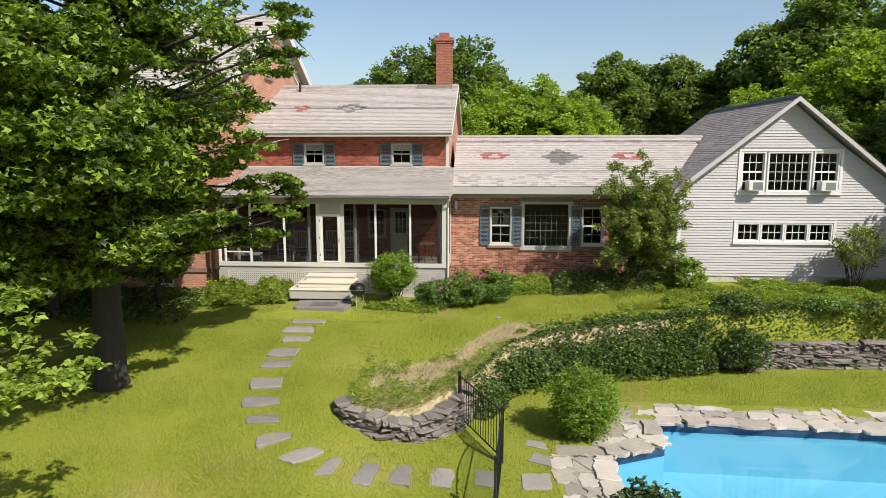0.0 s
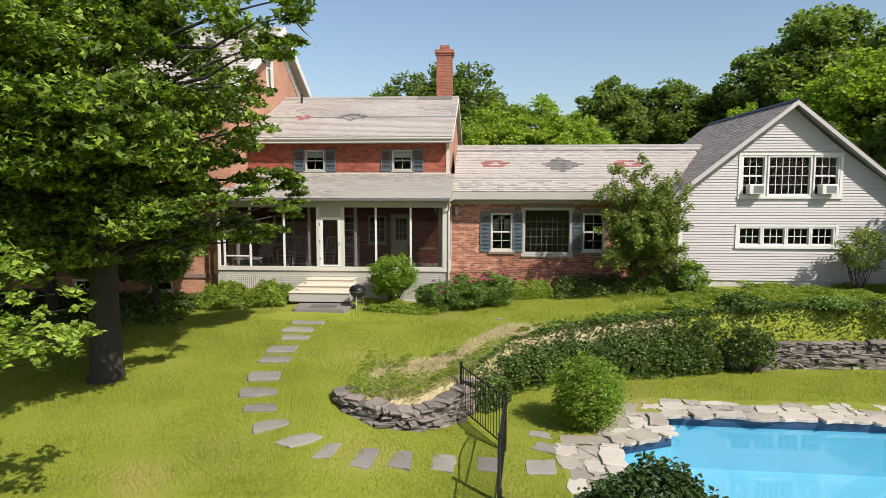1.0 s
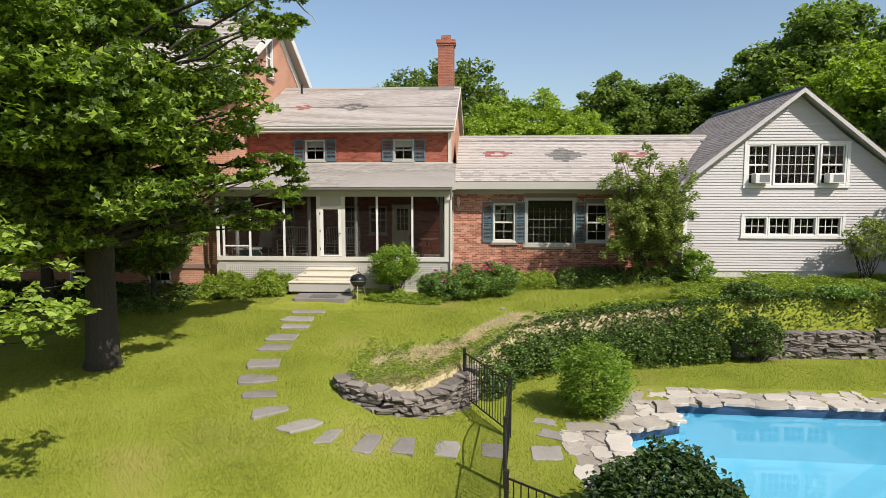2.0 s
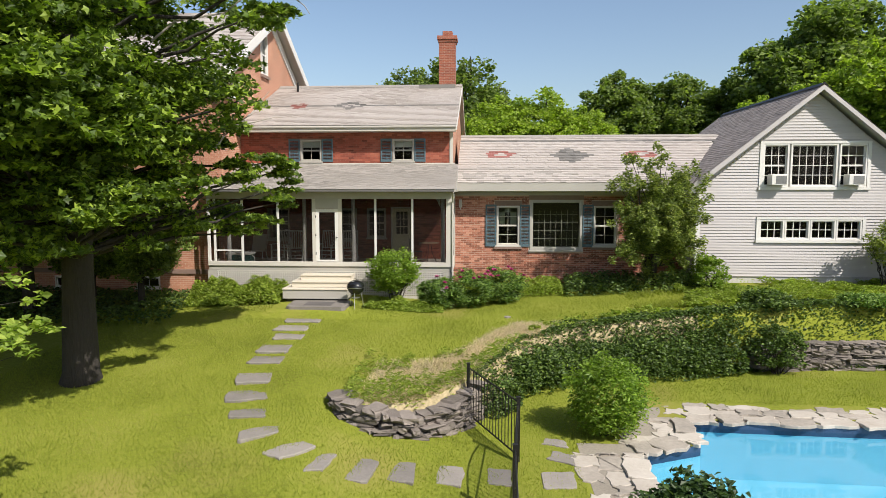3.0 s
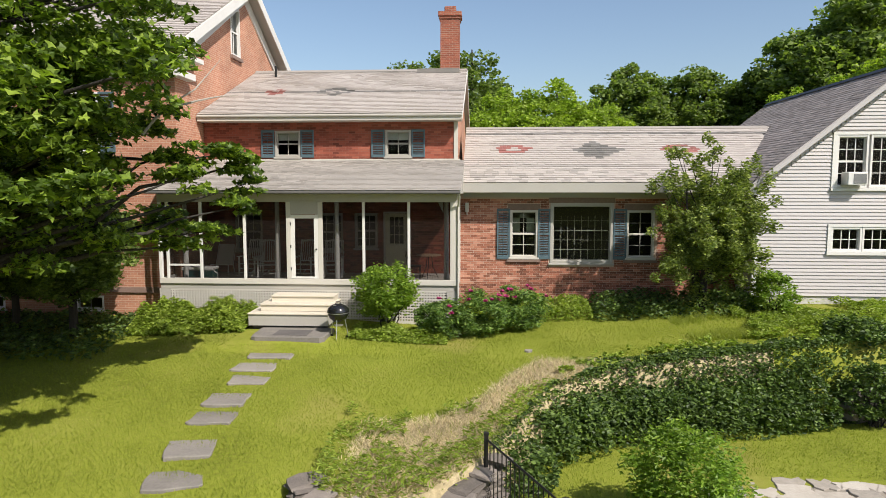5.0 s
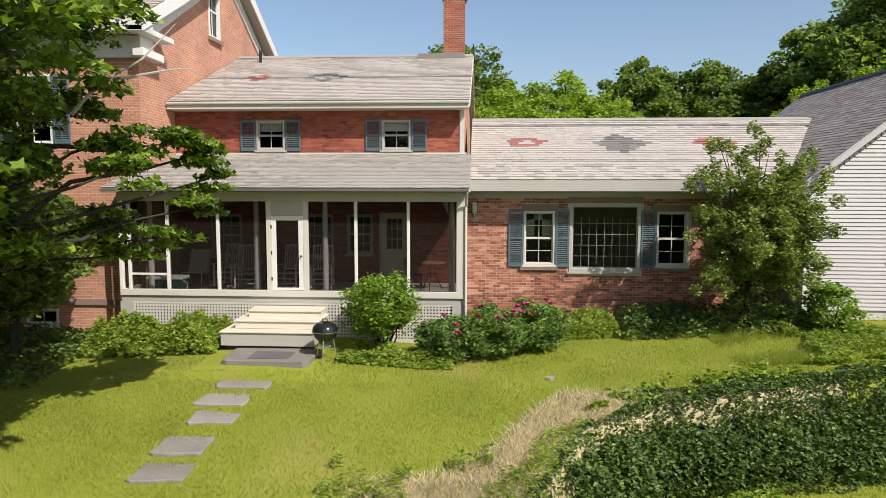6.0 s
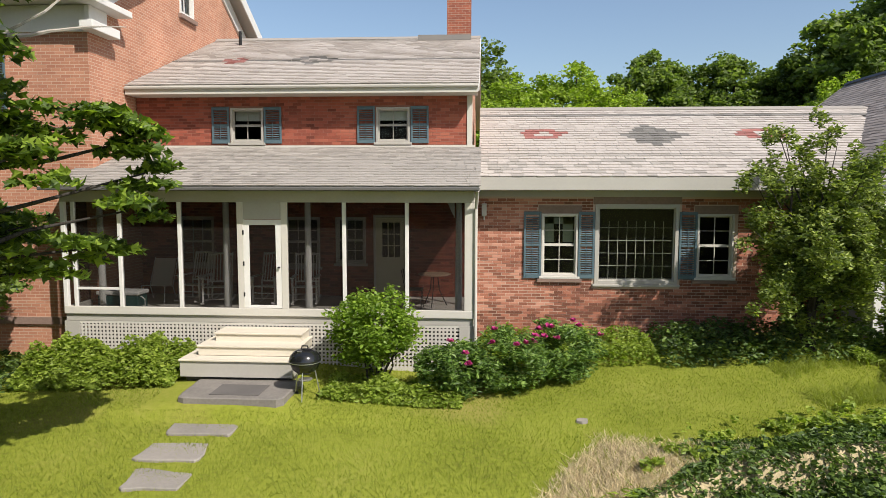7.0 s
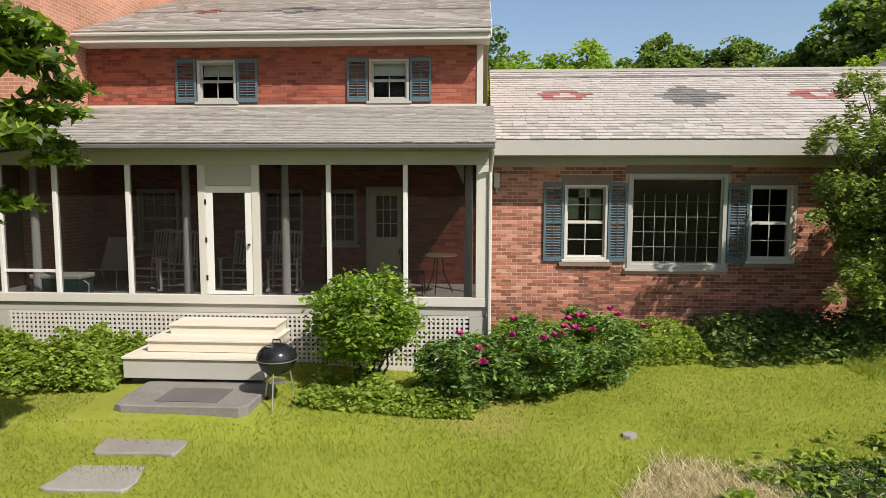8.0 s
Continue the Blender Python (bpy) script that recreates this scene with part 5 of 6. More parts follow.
def big_maple():
    rng, nr = random.Random(17), np.random.default_rng(17)
    base = (-9.8, 15.95, -0.75)
    t = thing("maple_tree", "large maple tree with a dense green crown on the lawn", "tree", base)
    bm = bmesh.new()
    trunk = [(-9.8, 15.95, -1.0), (-9.78, 15.95, -0.5), (-9.75, 15.95, 1.5), (-9.68, 15.98, 4.0), (-9.7, 16.0, 7.0), (-9.8, 16.0, 11.0)]
    tube(bm, trunk, [0.55, 0.40, 0.34, 0.30, 0.2, 0.07], 14)
    part("trunk", bm, BARK, t, smooth=True)
    pts, mids = clumps(nr, (-10.2, 15.7, 7.4), (5.3, 5.5, 6.4), 900, 125, 0.62, hollow=0.3, flat=0.32, low_cut=2.1, hang=0.3, gaps=-0.12)
    side, more = clumps(nr, (-12.8, 13.4, 5.4), (3.4, 3.0, 3.6), 240, 125, 0.62, hollow=0.3, flat=0.32, low_cut=2.0, hang=0.3, gaps=-0.12)
    front, _ = clumps(nr, (-8.3, 12.9, 4.6), (2.2, 1.9, 2.0), 95, 110, 0.55, hollow=0.2, flat=0.24, low_cut=2.4, hang=0.3, gaps=-0.05)
    near, _ = clumps(nr, (-8.4, 11.2, 5.6), (2.4, 2.0, 2.6), 120, 120, 0.6, hollow=0.2, flat=0.3, low_cut=2.7, hang=0.3, gaps=-0.15)
    pts = np.concatenate([pts, side, front, near])
    mids += more
    # limbs that reach out over the porch and the lawn
    extra = []
    for m, n, r in (((-6.1, 18.9, 4.5), 620, 0.75), ((-6.0, 19.3, 3.4), 420, 0.6), ((-6.5, 19.2, 2.9), 420, 0.6), ((-5.75, 19.3, 3.9), 300, 0.5), ((-7.0, 18.2, 5.2), 520, 0.8), ((-6.4, 17.6, 4.0), 420, 0.7), ((-7.8, 17.4, 3.0), 500, 0.9), ((-4.7, 15.6, 8.6), 360, 0.7), ((-4.4, 14.9, 8.0), 280, 0.55), ((-6.9, 12.7, 3.3), 320, 0.65), ((-9.0, 11.9, 3.0), 420, 0.8), ((-10.5, 11.8, 4.0), 500, 1.0), ((-8.3, 13.4, 2.9), 420, 0.9), ((-10.5, 13.6, 2.6), 600, 1.2), ((-5.75, 19.2, 4.35), 260, 0.55), ((-6.7, 18.5, 4.6), 480, 0.85), ((-7.2, 18.9, 3.2), 480, 0.8), ((-7.0, 19.2, 2.6), 260, 0.6), ((-7.8, 18.6, 2.9), 420, 0.9),
                    ((-4.9, 15.8, 7.7), 320, 0.6), ((-5.6, 15.0, 6.6), 260, 0.8), ((-5.2, 14.6, 5.6), 300, 0.65), ((-7.0, 12.0, 5.3), 300, 0.6), ((-8.1, 11.4, 4.4), 420, 0.8), ((-8.8, 11.8, 5.6), 350, 0.7),
                    ((-7.3, 13.6, 4.6), 350, 0.7), ((-6.3, 14.4, 3.9), 340, 0.7), ((-4.6, 14.2, 7.2), 260, 0.55), ((-7.6, 13.2, 3.4), 300, 0.7), ((-9.6, 12.6, 3.6), 420, 0.9), ((-11.5, 12.4, 3.4), 500, 1.1), ((-13.0, 13.5, 3.0), 600, 1.3), ((-12.5, 16.5, 2.6), 700, 1.5), ((-13.0, 19.5, 3.2), 700, 1.5), ((-10.5, 20.0, 3.0), 600, 1.2)):
        for q in range(5):
            w = np.array(m) + nr.uniform(-0.6, 0.6, 3) * r * np.array([1, 1, 0.5])
            p = blob(nr, w, (r * 0.55, r * 0.55, r * 0.13), n // 5)
            p[:, 2] -= 0.35 * ((p[:, 0] - w[0]) ** 2 + (p[:, 1] - w[1]) ** 2) / r
            extra.append(p)
        mids.append(np.array(m))
    pts = np.concatenate([pts] + extra)
    bm = bmesh.new()
    for k in range(40):
        m = mids[-1 - k] if k < 36 else mids[rng.randrange(len(mids) - 36)]
        h = max(2.2, min(9.0, m[2] - 1.2 + rng.uniform(-0.8, 0.8)))
        one = bmesh.new()
        limb(one, (-9.72, 15.97, h), m, 0.075, 0.012, rng)
        part("limb", one, BARK, t, smooth=True)
    for k in range(60):
        m = mids[rng.randrange(len(mids) - 36)]
        h = max(2.5, min(11, m[2] - rng.uniform(0.5, 2.0)))
        limb(bm, (-9.72, 15.97, h), m, 0.05, 0.008, rng, sides=5)
    tagged(part("branchwork", bm, BARK, t, smooth=True), kind="stuff")
    leaf_mesh("crown", pts, 0.138, MAPLE, t, 18, up=0.55, long=0.95, lobed=True)
    for a, b in (((-7.5, 15.5, 7.0), (-4.0, 15.2, 8.6)), ((-4.6, 15.25, 8.25), (-3.9, 15.1, 7.4)), ((-7.0, 17.5, 4.8), (-6.0, 18.8, 6.4)), ((-6.6, 18.0, 5.4), (-5.7, 18.9, 5.7))):
        bm = bmesh.new()
        limb(bm, a, b, 0.03, 0.006, rng, sides=5)
        part("dead_branch", bm, DEAD, t, "bare grey dead branch")


def sapling():
    rng, nr = random.Random(23), np.random.default_rng(23)
    t = thing("young_tree", "young tree with bright light green leaves at the lawn edge", "tree", (-9.1, 8.3, -1.35))
    bm = bmesh.new()
    tube(bm, [(-9.1, 8.3, -1.5), (-9.05, 8.3, 0.5), (-9.1, 8.35, 3.5)], [0.09, 0.06, 0.02], 8)
    pts = []
    for k in range(52):
        a = rng.uniform(-0.9, 0.75)
        z = rng.uniform(1.6, 3.4)
        reach = rng.uniform(1.6, 3.3) * (1.0 if z < 3.0 else 0.75)
        tip = Vector((-9.1 + reach * math.cos(a), 8.3 + reach * math.sin(a), z + rng.uniform(-0.2, 0.3)))
        path = limb(bm, (-9.07, 8.3, z - 0.7), tip, 0.014, 0.003, rng, sides=4)
        for p in path[2:]:
            pts.append(blob(nr, tuple(p), (0.22, 0.22, 0.12), 22))
    part("trunk", bm, BARK, t)
    leaf_mesh("crown", np.concatenate(pts), 0.135, SAPLING, t, 24, up=0.55, long=1.5)


def fruit_tree():
    rng, nr = random.Random(31), np.random.default_rng(31)
    t = thing("fruit_tree", "small multi-stemmed fruit tree with fine green leaves", "tree", (5.85, 25.1, 0.25))
    bm = bmesh.new()
    pts = []
    for k in range(66):
        a = rng.uniform(0, 2 * math.pi)
        if k < 6:
            tip = Vector(((4.75, 5.0, 5.9, 6.15, 5.4, 6.7)[k], 24.8 + 0.1 * k, (5.0, 4.7, 5.1, 4.7, 4.4, 4.3)[k]))
        elif k < 34:
            tip = Vector((5.7 + rng.uniform(0.3, 1.6) * math.cos(a), 24.9 + rng.uniform(0.2, 1.1) * math.sin(a), rng.uniform(2.4, 4.4)))
        else:
            tip = Vector((5.75 + rng.uniform(0.8, 1.85) * math.cos(a), 24.5 + rng.uniform(0.6, 1.4) * math.sin(a), rng.uniform(1.5, 3.4)))
        start = (5.85 + rng.uniform(-0.12, 0.12), 25.1 + rng.uniform(-0.1, 0.1), 0.1 if k < 5 else rng.uniform(0.9, 1.9))
        path = limb(bm, start, tip, 0.06 if k < 5 else 0.025, 0.005, rng, 0.1, 5)
        for i, p in enumerate(path[1 if k < 6 else 2:]):
            for q in range(3):
                w = np.array(p) + nr.normal(0, 0.17, 3)
                pts.append(blob(nr, w, (0.18, 0.18, 0.2), 60))
    part("trunk", bm, BARK, t)
    leaf_mesh("crown", np.concatenate(pts), 0.115, APPLE, t, 32, up=0.35, long=2.1)


def bush(name, label, centre, radii, n, size, mat, seed, category="bush", flat=0.7, hollow=0.75, clump=0.16, long=1.7, group="", stems=True):
    """A rounded shrub of many clumps, with stems down to the ground."""
    rng, nr = random.Random(seed), np.random.default_rng(seed)
    g = ground(centre[0], centre[1])
    t = thing(name, label, category, (centre[0], centre[1], g), group)
    count = max(20, n // 45)
    pts, mids = clumps(nr, centre, radii, count, 45, clump * (radii[0] + radii[2]), hollow=hollow, flat=flat, low_cut=g + 0.05)
    pts = pts[pts[:, 2] > g + 0.01]
    leaf_mesh("foliage", pts, size, mat, t, seed + 1, up=0.5, long=long)
    if stems:
        bm = bmesh.new()
        for k in range(16):
            m = mids[rng.randrange(len(mids))]
            limb(bm, (centre[0] + rng.uniform(-0.15, 0.15), centre[1] + rng.uniform(-0.15, 0.15), g - 0.05), m, 0.02, 0.005, rng, sides=5)
        tagged(part("branchwork", bm, BARK, t), kind="stuff")
    return t


def bed(name, label, area, n, size, mat, seed, tall, category="plants", inside=None, long=1.7, up=0.5, mound=0.6):
    """A planted strip: leaves over an area of ground, in mounds of uneven height."""
    nr = np.random.default_rng(seed)
    x0, x1, y0, y1 = area
    pts = []
    while len(pts) < n:
        x, y = nr.uniform(x0, x1), nr.uniform(y0, y1)
        if inside and not inside(x, y):
            continue
        edge = min(1.0, min(x - x0, x1 - x, y - y0, y1 - y) / 0.25 + 0.3) if not inside else 1.0
        h = tall * edge * (1 - mound + mound * (0.6 + noise.noise((x * 1.7, y * 1.7, seed)) + 0.5 * noise.noise((x * 4, y * 4, seed + 5))))
        if h < 0.03:
            continue
        pts.append((x, y, ground(x, y) + max(0.02, h) * (nr.random() ** 0.45)))
    ob = leaf_mesh(name, pts, size, mat, None, seed, up=up, long=long)
    return tagged(ob, label, category, kind="stuff")


def far_tree(name, label, seed, mat, spread=0.36, leaf_size=0.3, n=430, each=75):
    """A broad-leaved tree twelve metres high, to be copied and scaled."""
    rng, nr = random.Random(seed), np.random.default_rng(seed)
    t = thing(name, label, "tree", (0, 0, 0), "trees behind the house")
    bm = bmesh.new()
    tube(bm, [(0, 0, -0.5), (0.05, 0, 3), (0, 0.1, 8), (0, 0, 11)], [0.32, 0.25, 0.15, 0.04], 8)
    pts, mids = clumps(nr, (0, 0, 6.9), (12 * spread, 12 * spread, 5.3), n, each, 0.72, hollow=0.45, flat=0.6, low_cut=1.2)
    for k in range(14):
        limb(bm, (0, 0, rng.uniform(2, 7)), mids[rng.randrange(len(mids))], 0.1, 0.02, rng, sides=5)
    part("trunk", bm, BARK, t)
    leaf_mesh("crown", pts, leaf_size, mat, t, seed + 2, up=0.2, long=1.4)
    return t


big_maple()
sapling()
fruit_tree()

far_rows = [("dark", 8.8, 66, 0.9, 0), ("dark", 11.6, 64, 1.15, 1), ("dark", 15.0, 66, 1.06, 2), ("dark", 18.2, 64, 1.12, 3), ("dark", 21.3, 62, 1.02, 4), ("dark", 26.0, 58, 1.5, 5), ("dark", 31.0, 60, 1.6, 2.5),
            ("pale", 22.0, 46, 0.9, 1.3), ("pale", 25.8, 44, 1.1, 2.2), ("pale", 18.2, 48, 0.78, 0.4), ("dark", 25.0, 38, 0.85, 4.4), ("pale", 29.0, 40, 1.2, 0.9), ("dark", 20.0, 40, 0.62, 2.0), ("dark", 33.0, 38, 1.3, 3.3), ("dark", 38.0, 46, 1.5, 1.1),
            ("pale", 0.4, 50, 0.85, 0), ("pale", 4.0, 49, 0.88, 2), ("pale", 7.2, 52, 0.78, 4), ("pale", -2.4, 54, 0.76, 1),
            ("thin", -11.0, 76, 1.38, 0), ("thin", -8.5, 78, 1.52, 2), ("thin", -5.6, 76, 1.56, 3.4), ("thin", -2.0, 74, 1.56, 5), ("dark", -15.4, 80, 1.12, 1), ("thin", 1.2, 76, 1.3, 0.7), ("dark", -19, 84, 0.92, 2.2), ("dark", -26, 60, 1.1, 0.2), ("dark", -34, 56, 1.3, 3),
            # Small trees at x -11.8 and -13.8 are added to cover and darken the house front.
            ("dark", -26, 30, 1.2, 1), ("dark", -20, 18, 0.95, 2), ("dark", -14.8, 21.2, 0.72, 3), ("dark", -18.0, 22.0, 0.8, 0.6), ("dark", -11.8, 22.5, 0.4, 2.6), ("dark", -13.8, 23.0, 0.36, 5.1), ("dark", -24, 12, 1.1, 5), ("dark", 18.9, 22.0, 0.68, 1.5), ("dark", 25.0, 23.0, 0.8, 0.5)]
protos = {"dark": far_tree("broadleaf_tree", "dark green broadleaf tree in full leaf", 41, FAR_LEAF, 0.36),
          "pale": far_tree("willow_tree", "bright yellow green bushy tree in full leaf", 43, FAR_BRIGHT, 0.42, 0.26, 430),
          "thin": far_tree("birch_tree", "slender grey green tree behind the house", 47, FAR_LEAF, 0.2, 0.26, 200, 50)}
first = {}
for kind_, x, y, s, turn in far_rows:
    m = Matrix.Translation((x, y, float(upper(x, y)) - 0.1)) @ Matrix.Rotation(turn, 4, "Z") @ Matrix.Scale(s, 4)
    if kind_ in first:
        copy_thing(protos[kind_], m)
    else:
        first[kind_] = m
for kind_, m in first.items():
    protos[kind_].matrix_basis = m


# shrubs and beds round the house and pool
bush("shrub", "bright green leafy shrub growing beside the porch steps", (-3.3, 23.1, 1.05), (0.88, 0.75, 0.8), 7000, 0.10, SHRUB, 61)
bush("round_shrub", "round bright green shrub on the pool terrace", (2.45, 15.45, -0.66), (0.92, 0.88, 0.98), 9500, 0.095, SHRUB, 63, hollow=0.72, clump=0.15, long=2.2)
bush("shrub", "rounded dark green shrub on the grassy bank", (8.4, 21.7, 0.02), (1.05, 0.9, 0.68), 5600, 0.10, HEDGE_LEAF, 65, group="shrubs on the bank")
bush("shrub", "rounded green shrub on the grassy bank", (11.1, 21.7, 0.0), (1.05, 0.8, 0.62), 4600, 0.10, PEONY_LEAF, 67, group="shrubs on the bank")
bush("shrub", "dark green shrub hanging over the bank", (8.2, 20.6, -0.75), (0.8, 0.6, 0.75), 3600, 0.10, HEDGE_LEAF, 69, group="shrubs on the bank")
bush("shrub", "bright green shrub below the barn corner", (7.5, 24.4, 0.85), (0.62, 0.55, 0.75), 3000, 0.10, SHRUB, 71)
bush("dark_shrub", "dark glossy laurel shrub beside the pool fence", (2.75, 10.5, -1.1), (1.3, 1.0, 0.66), 8500, 0.12, DARK_LEAF, 73, clump=0.16, hollow=0.6)
bush("ornamental_tree", "small light green weeping tree in front of the barn", (13.45, 24.3, 1.95), (0.85, 0.7, 0.85), 3600, 0.09, APPLE, 75, category="tree")
bush("shrub", "low dark shrub at the end of the stone wall", (13.2, 21.6, 0.1), (1.3, 0.6, 0.5), 3200, 0.09, APPLE, 77, group="shrubs on the bank")
bush("shrub", "dark leafy shrub in the shade beside the barn", (15.6, 23.2, 1.1), (1.2, 1.2, 1.5), 4200, 0.12, DARK_LEAF, 79)


def hedge():
    """Creeper in overlapping mounds that hang down over the terrace bank."""
    rng, nr = random.Random(81), np.random.default_rng(81)
    pts = []
    for k in range(92):
        x = -0.15 + 7.1 * (k + 0.5) / 92 + rng.uniform(-0.15, 0.15)
        w = float(np.interp(x, WALL_X, WALL_Y))
        crest = float(upper(x, w + 0.4))
        row = k % 4
        y, z = w + (-0.30, 0.05, 0.45, 0.8)[row] + rng.uniform(-0.12, 0.12), (TERRACE + 0.35, (TERRACE + crest) / 2 - 0.12, crest - 0.46, crest - 0.34)[row] + rng.uniform(-0.12, 0.12)
        if x < 0.9 and row > 1:
            continue
        r = rng.uniform(0.34, 0.62)
        p = blob(nr, (x, y, z), (r * 1.25, r, r * (0.9 if row else 1.1)), 800, hollow=0.72)
        p[:, 2] += 0.05 * np.sin(p[:, 0] * 9 + k) * np.cos(p[:, 1] * 8)
        pts.append(p)
    pts = np.concatenate(pts)
    keep = pts[:, 2] > ground_at(pts[:, 0], pts[:, 1]) + 0.01
    ob = leaf_mesh("creeper_hedge", pts[keep], 0.095, HEDGE_LEAF, None, 82, up=0.4, long=1.5)
    tagged(ob, "dark green creeper hedge spilling over the terrace bank", "hedge", kind="stuff")


hedge()


def wall_behind(x, y):
    w = float(np.interp(x, WALL_X, WALL_Y))
    return w + 0.15 < y < w + 3.2 + 0.5 * noise.noise((x, y, 1)) and not (x > 1.2 and y < w + 0.7) and noise.noise((x * 1.1, y * 1.1, 4)) > -0.25 - (0.5 if y < w + 1.3 else 0)


bed("bank_weeds", "yellow green weeds and day lilies on the bank", (-3.3, 1.6, 14.5, 19.0), 3200, 0.12, BED_LEAF, 83, 0.3, "weeds", inside=lambda x, y: wall_behind(x, y) and (y < float(np.interp(x, WALL_X, WALL_Y)) + 1.5 or noise.noise((x * 1.5, y * 1.5, 9)) > 0.1), long=4.0, up=0.3)


def tall_grass(name, label, area, n, mat, seed, height, keep, width=0.006):
    """Standing thin blades, denser where keep() is higher."""
    nr = np.random.default_rng(seed)
    p = []
    while len(p) < n:
        x, y = nr.uniform(area[0], area[1]), nr.uniform(area[2], area[3])
        if nr.random() < keep(x, y):
            p.append((x, y, ground(x, y)))
    p = np.array(p)
    ang, h, w = nr.uniform(0, 2 * np.pi, n), nr.uniform(0.4, 1.2, n) * height, nr.uniform(0.6, 1.4, n) * width
    lean = nr.normal(0, 0.8, (n, 2)) * h[:, None]
    side = np.stack([np.cos(ang) * w, np.sin(ang) * w, np.zeros(n)], 1)
    v = np.empty((n, 3, 3))
    v[:, 0], v[:, 1] = p + side, p - side
    v[:, 2] = p + np.stack([lean[:, 0], lean[:, 1], h], 1)
    ob = sheet(name, v.reshape(-1, 3), np.arange(3 * n).reshape(-1, 3), mat)
    return tagged(ob, label, "grass", kind="stuff")


tall_grass("dry_grass", "dry straw coloured grass on the sunny bank", (-3.2, 4.6, 14.5, 23.0), 45000, DRY, 85, 0.12, dry_density, 0.008)
tall_grass("rough_grass", "rough long green grass among the straw on the bank", (-3.4, 16.0, 14.5, 25.3), 30000, GRASS, 86, 0.17, lambda x, y: (0.2 * dry_density(x, y) if x < 4.6 else soft((noise.noise((x * 0.7, y * 0.7, 3)) + 0.4) / 0.6) * (y > 22.0 + 0.4 * noise.noise((x, 0, 0)))), 0.008)
bed("bank_creeper", "mixed creeper and weeds along the top of the bank", (-0.5, 15.8, 15.6, 23.0), 30000, 0.10, HEDGE_LEAF, 141, 0.16, "creeper", inside=lambda x, y: -0.3 < y - float(np.interp(x, WALL_X, WALL_Y)) < 0.35 + 0.25 * soft((x - 0.9) / 1.5) + 0.35 * noise.noise((x * 1.4, y, 2)))
bed("bank_weeds", "pale weeds scattered along the top of the bank", (1.0, 8.6, 18.8, 23.2), 1800, 0.11, BED_LEAF, 143, 0.22, "weeds", inside=lambda x, y: 0.4 < y - float(np.interp(x, WALL_X, WALL_Y)) < 1.5 and noise.noise((x * 2.2, y * 2.2, 7)) > 0.12)
bed("ground_cover", "light green ground cover along the porch foot", (-10.4, -7.15, 22.55, 23.95), 14000, 0.11, BED_LEAF, 87, 0.78)
bed("bed_plants", "mixed green plants in the bed beside the steps", (-4.2, -1.6, 22.15, 23.2), 4200, 0.10, BED_LEAF, 89, 0.34)
# Dark leaves here also stand in for the tree's missing shade.
bed("shade_plants", "plants under the fruit tree, leaves darkened to suggest its shade", (2.6, 7.5, 24.4, 26.6), 5000, 0.12, HEDGE_LEAF, 91, 0.6)
bed("tall_weeds", "pale green weeds on the slope below the barn", (6.3, 15.5, 22.2, 25.4), 20000, 0.12, BED_LEAF, 93, 0.26, "weeds", inside=lambda x, y: noise.noise((x * 0.7, y * 0.7, 3)) > -0.2, long=3.0, up=0.3)
bed("bed_plants", "green perennials along the brick wing wall", (-1.3, 2.6, 24.6, 26.6), 6500, 0.10, BED_LEAF, 95, 0.5)
bed("ivy", "dark ground cover in the shade of the maple", (-22, -10.2, 20.5, 24.6), 9000, 0.14, HEDGE_LEAF, 97, 0.35)


def peonies():
    rng, nr = random.Random(99), np.random.default_rng(99)
    for i, (cx, cy, r, h) in enumerate(((-1.75, 22.9, 0.85, 1.05), (-0.75, 23.2, 0.95, 1.15), (0.3, 23.8, 0.95, 1.2))):
        t = bush("peony_bush", "peony bush with dark green leaves and magenta flowers", (cx, cy, ground(cx, cy) + h * 0.5), (r, r * 0.8, h * 0.52), 4200, 0.12, PEONY_LEAF, 101 + 2 * i, long=2.6, group="peonies", stems=False, clump=0.14)
        for k in range((3, 5, 9)[i]):
            a, q = rng.uniform(math.pi, 2 * math.pi), rng.uniform(0.2, 0.95)
            c = (cx + r * q * math.cos(a), cy + r * 0.85 * q * math.sin(a), ground(cx, cy) + h * (0.5 + 0.52 * math.sqrt(1 - q * q)) + 0.03)
            bm = bmesh.new()
            for j in range(16):
                b, e = rng.uniform(0, 2 * math.pi), rng.uniform(0.1, 1.2)
                d = Vector((math.cos(b) * math.cos(e), math.sin(b) * math.cos(e), math.sin(e)))
                s = d.cross(Vector((0, 0, 1))).normalized() * 0.03
                o = Vector(c)
                v = [bm.verts.new(p) for p in (o, o + d * 0.06 - s * 1.4, o + d * 0.095, o + d * 0.06 + s * 1.4)]
                bm.faces.new(v)
            part("flower", bm, PETAL, t, "magenta peony flower")


peonies()


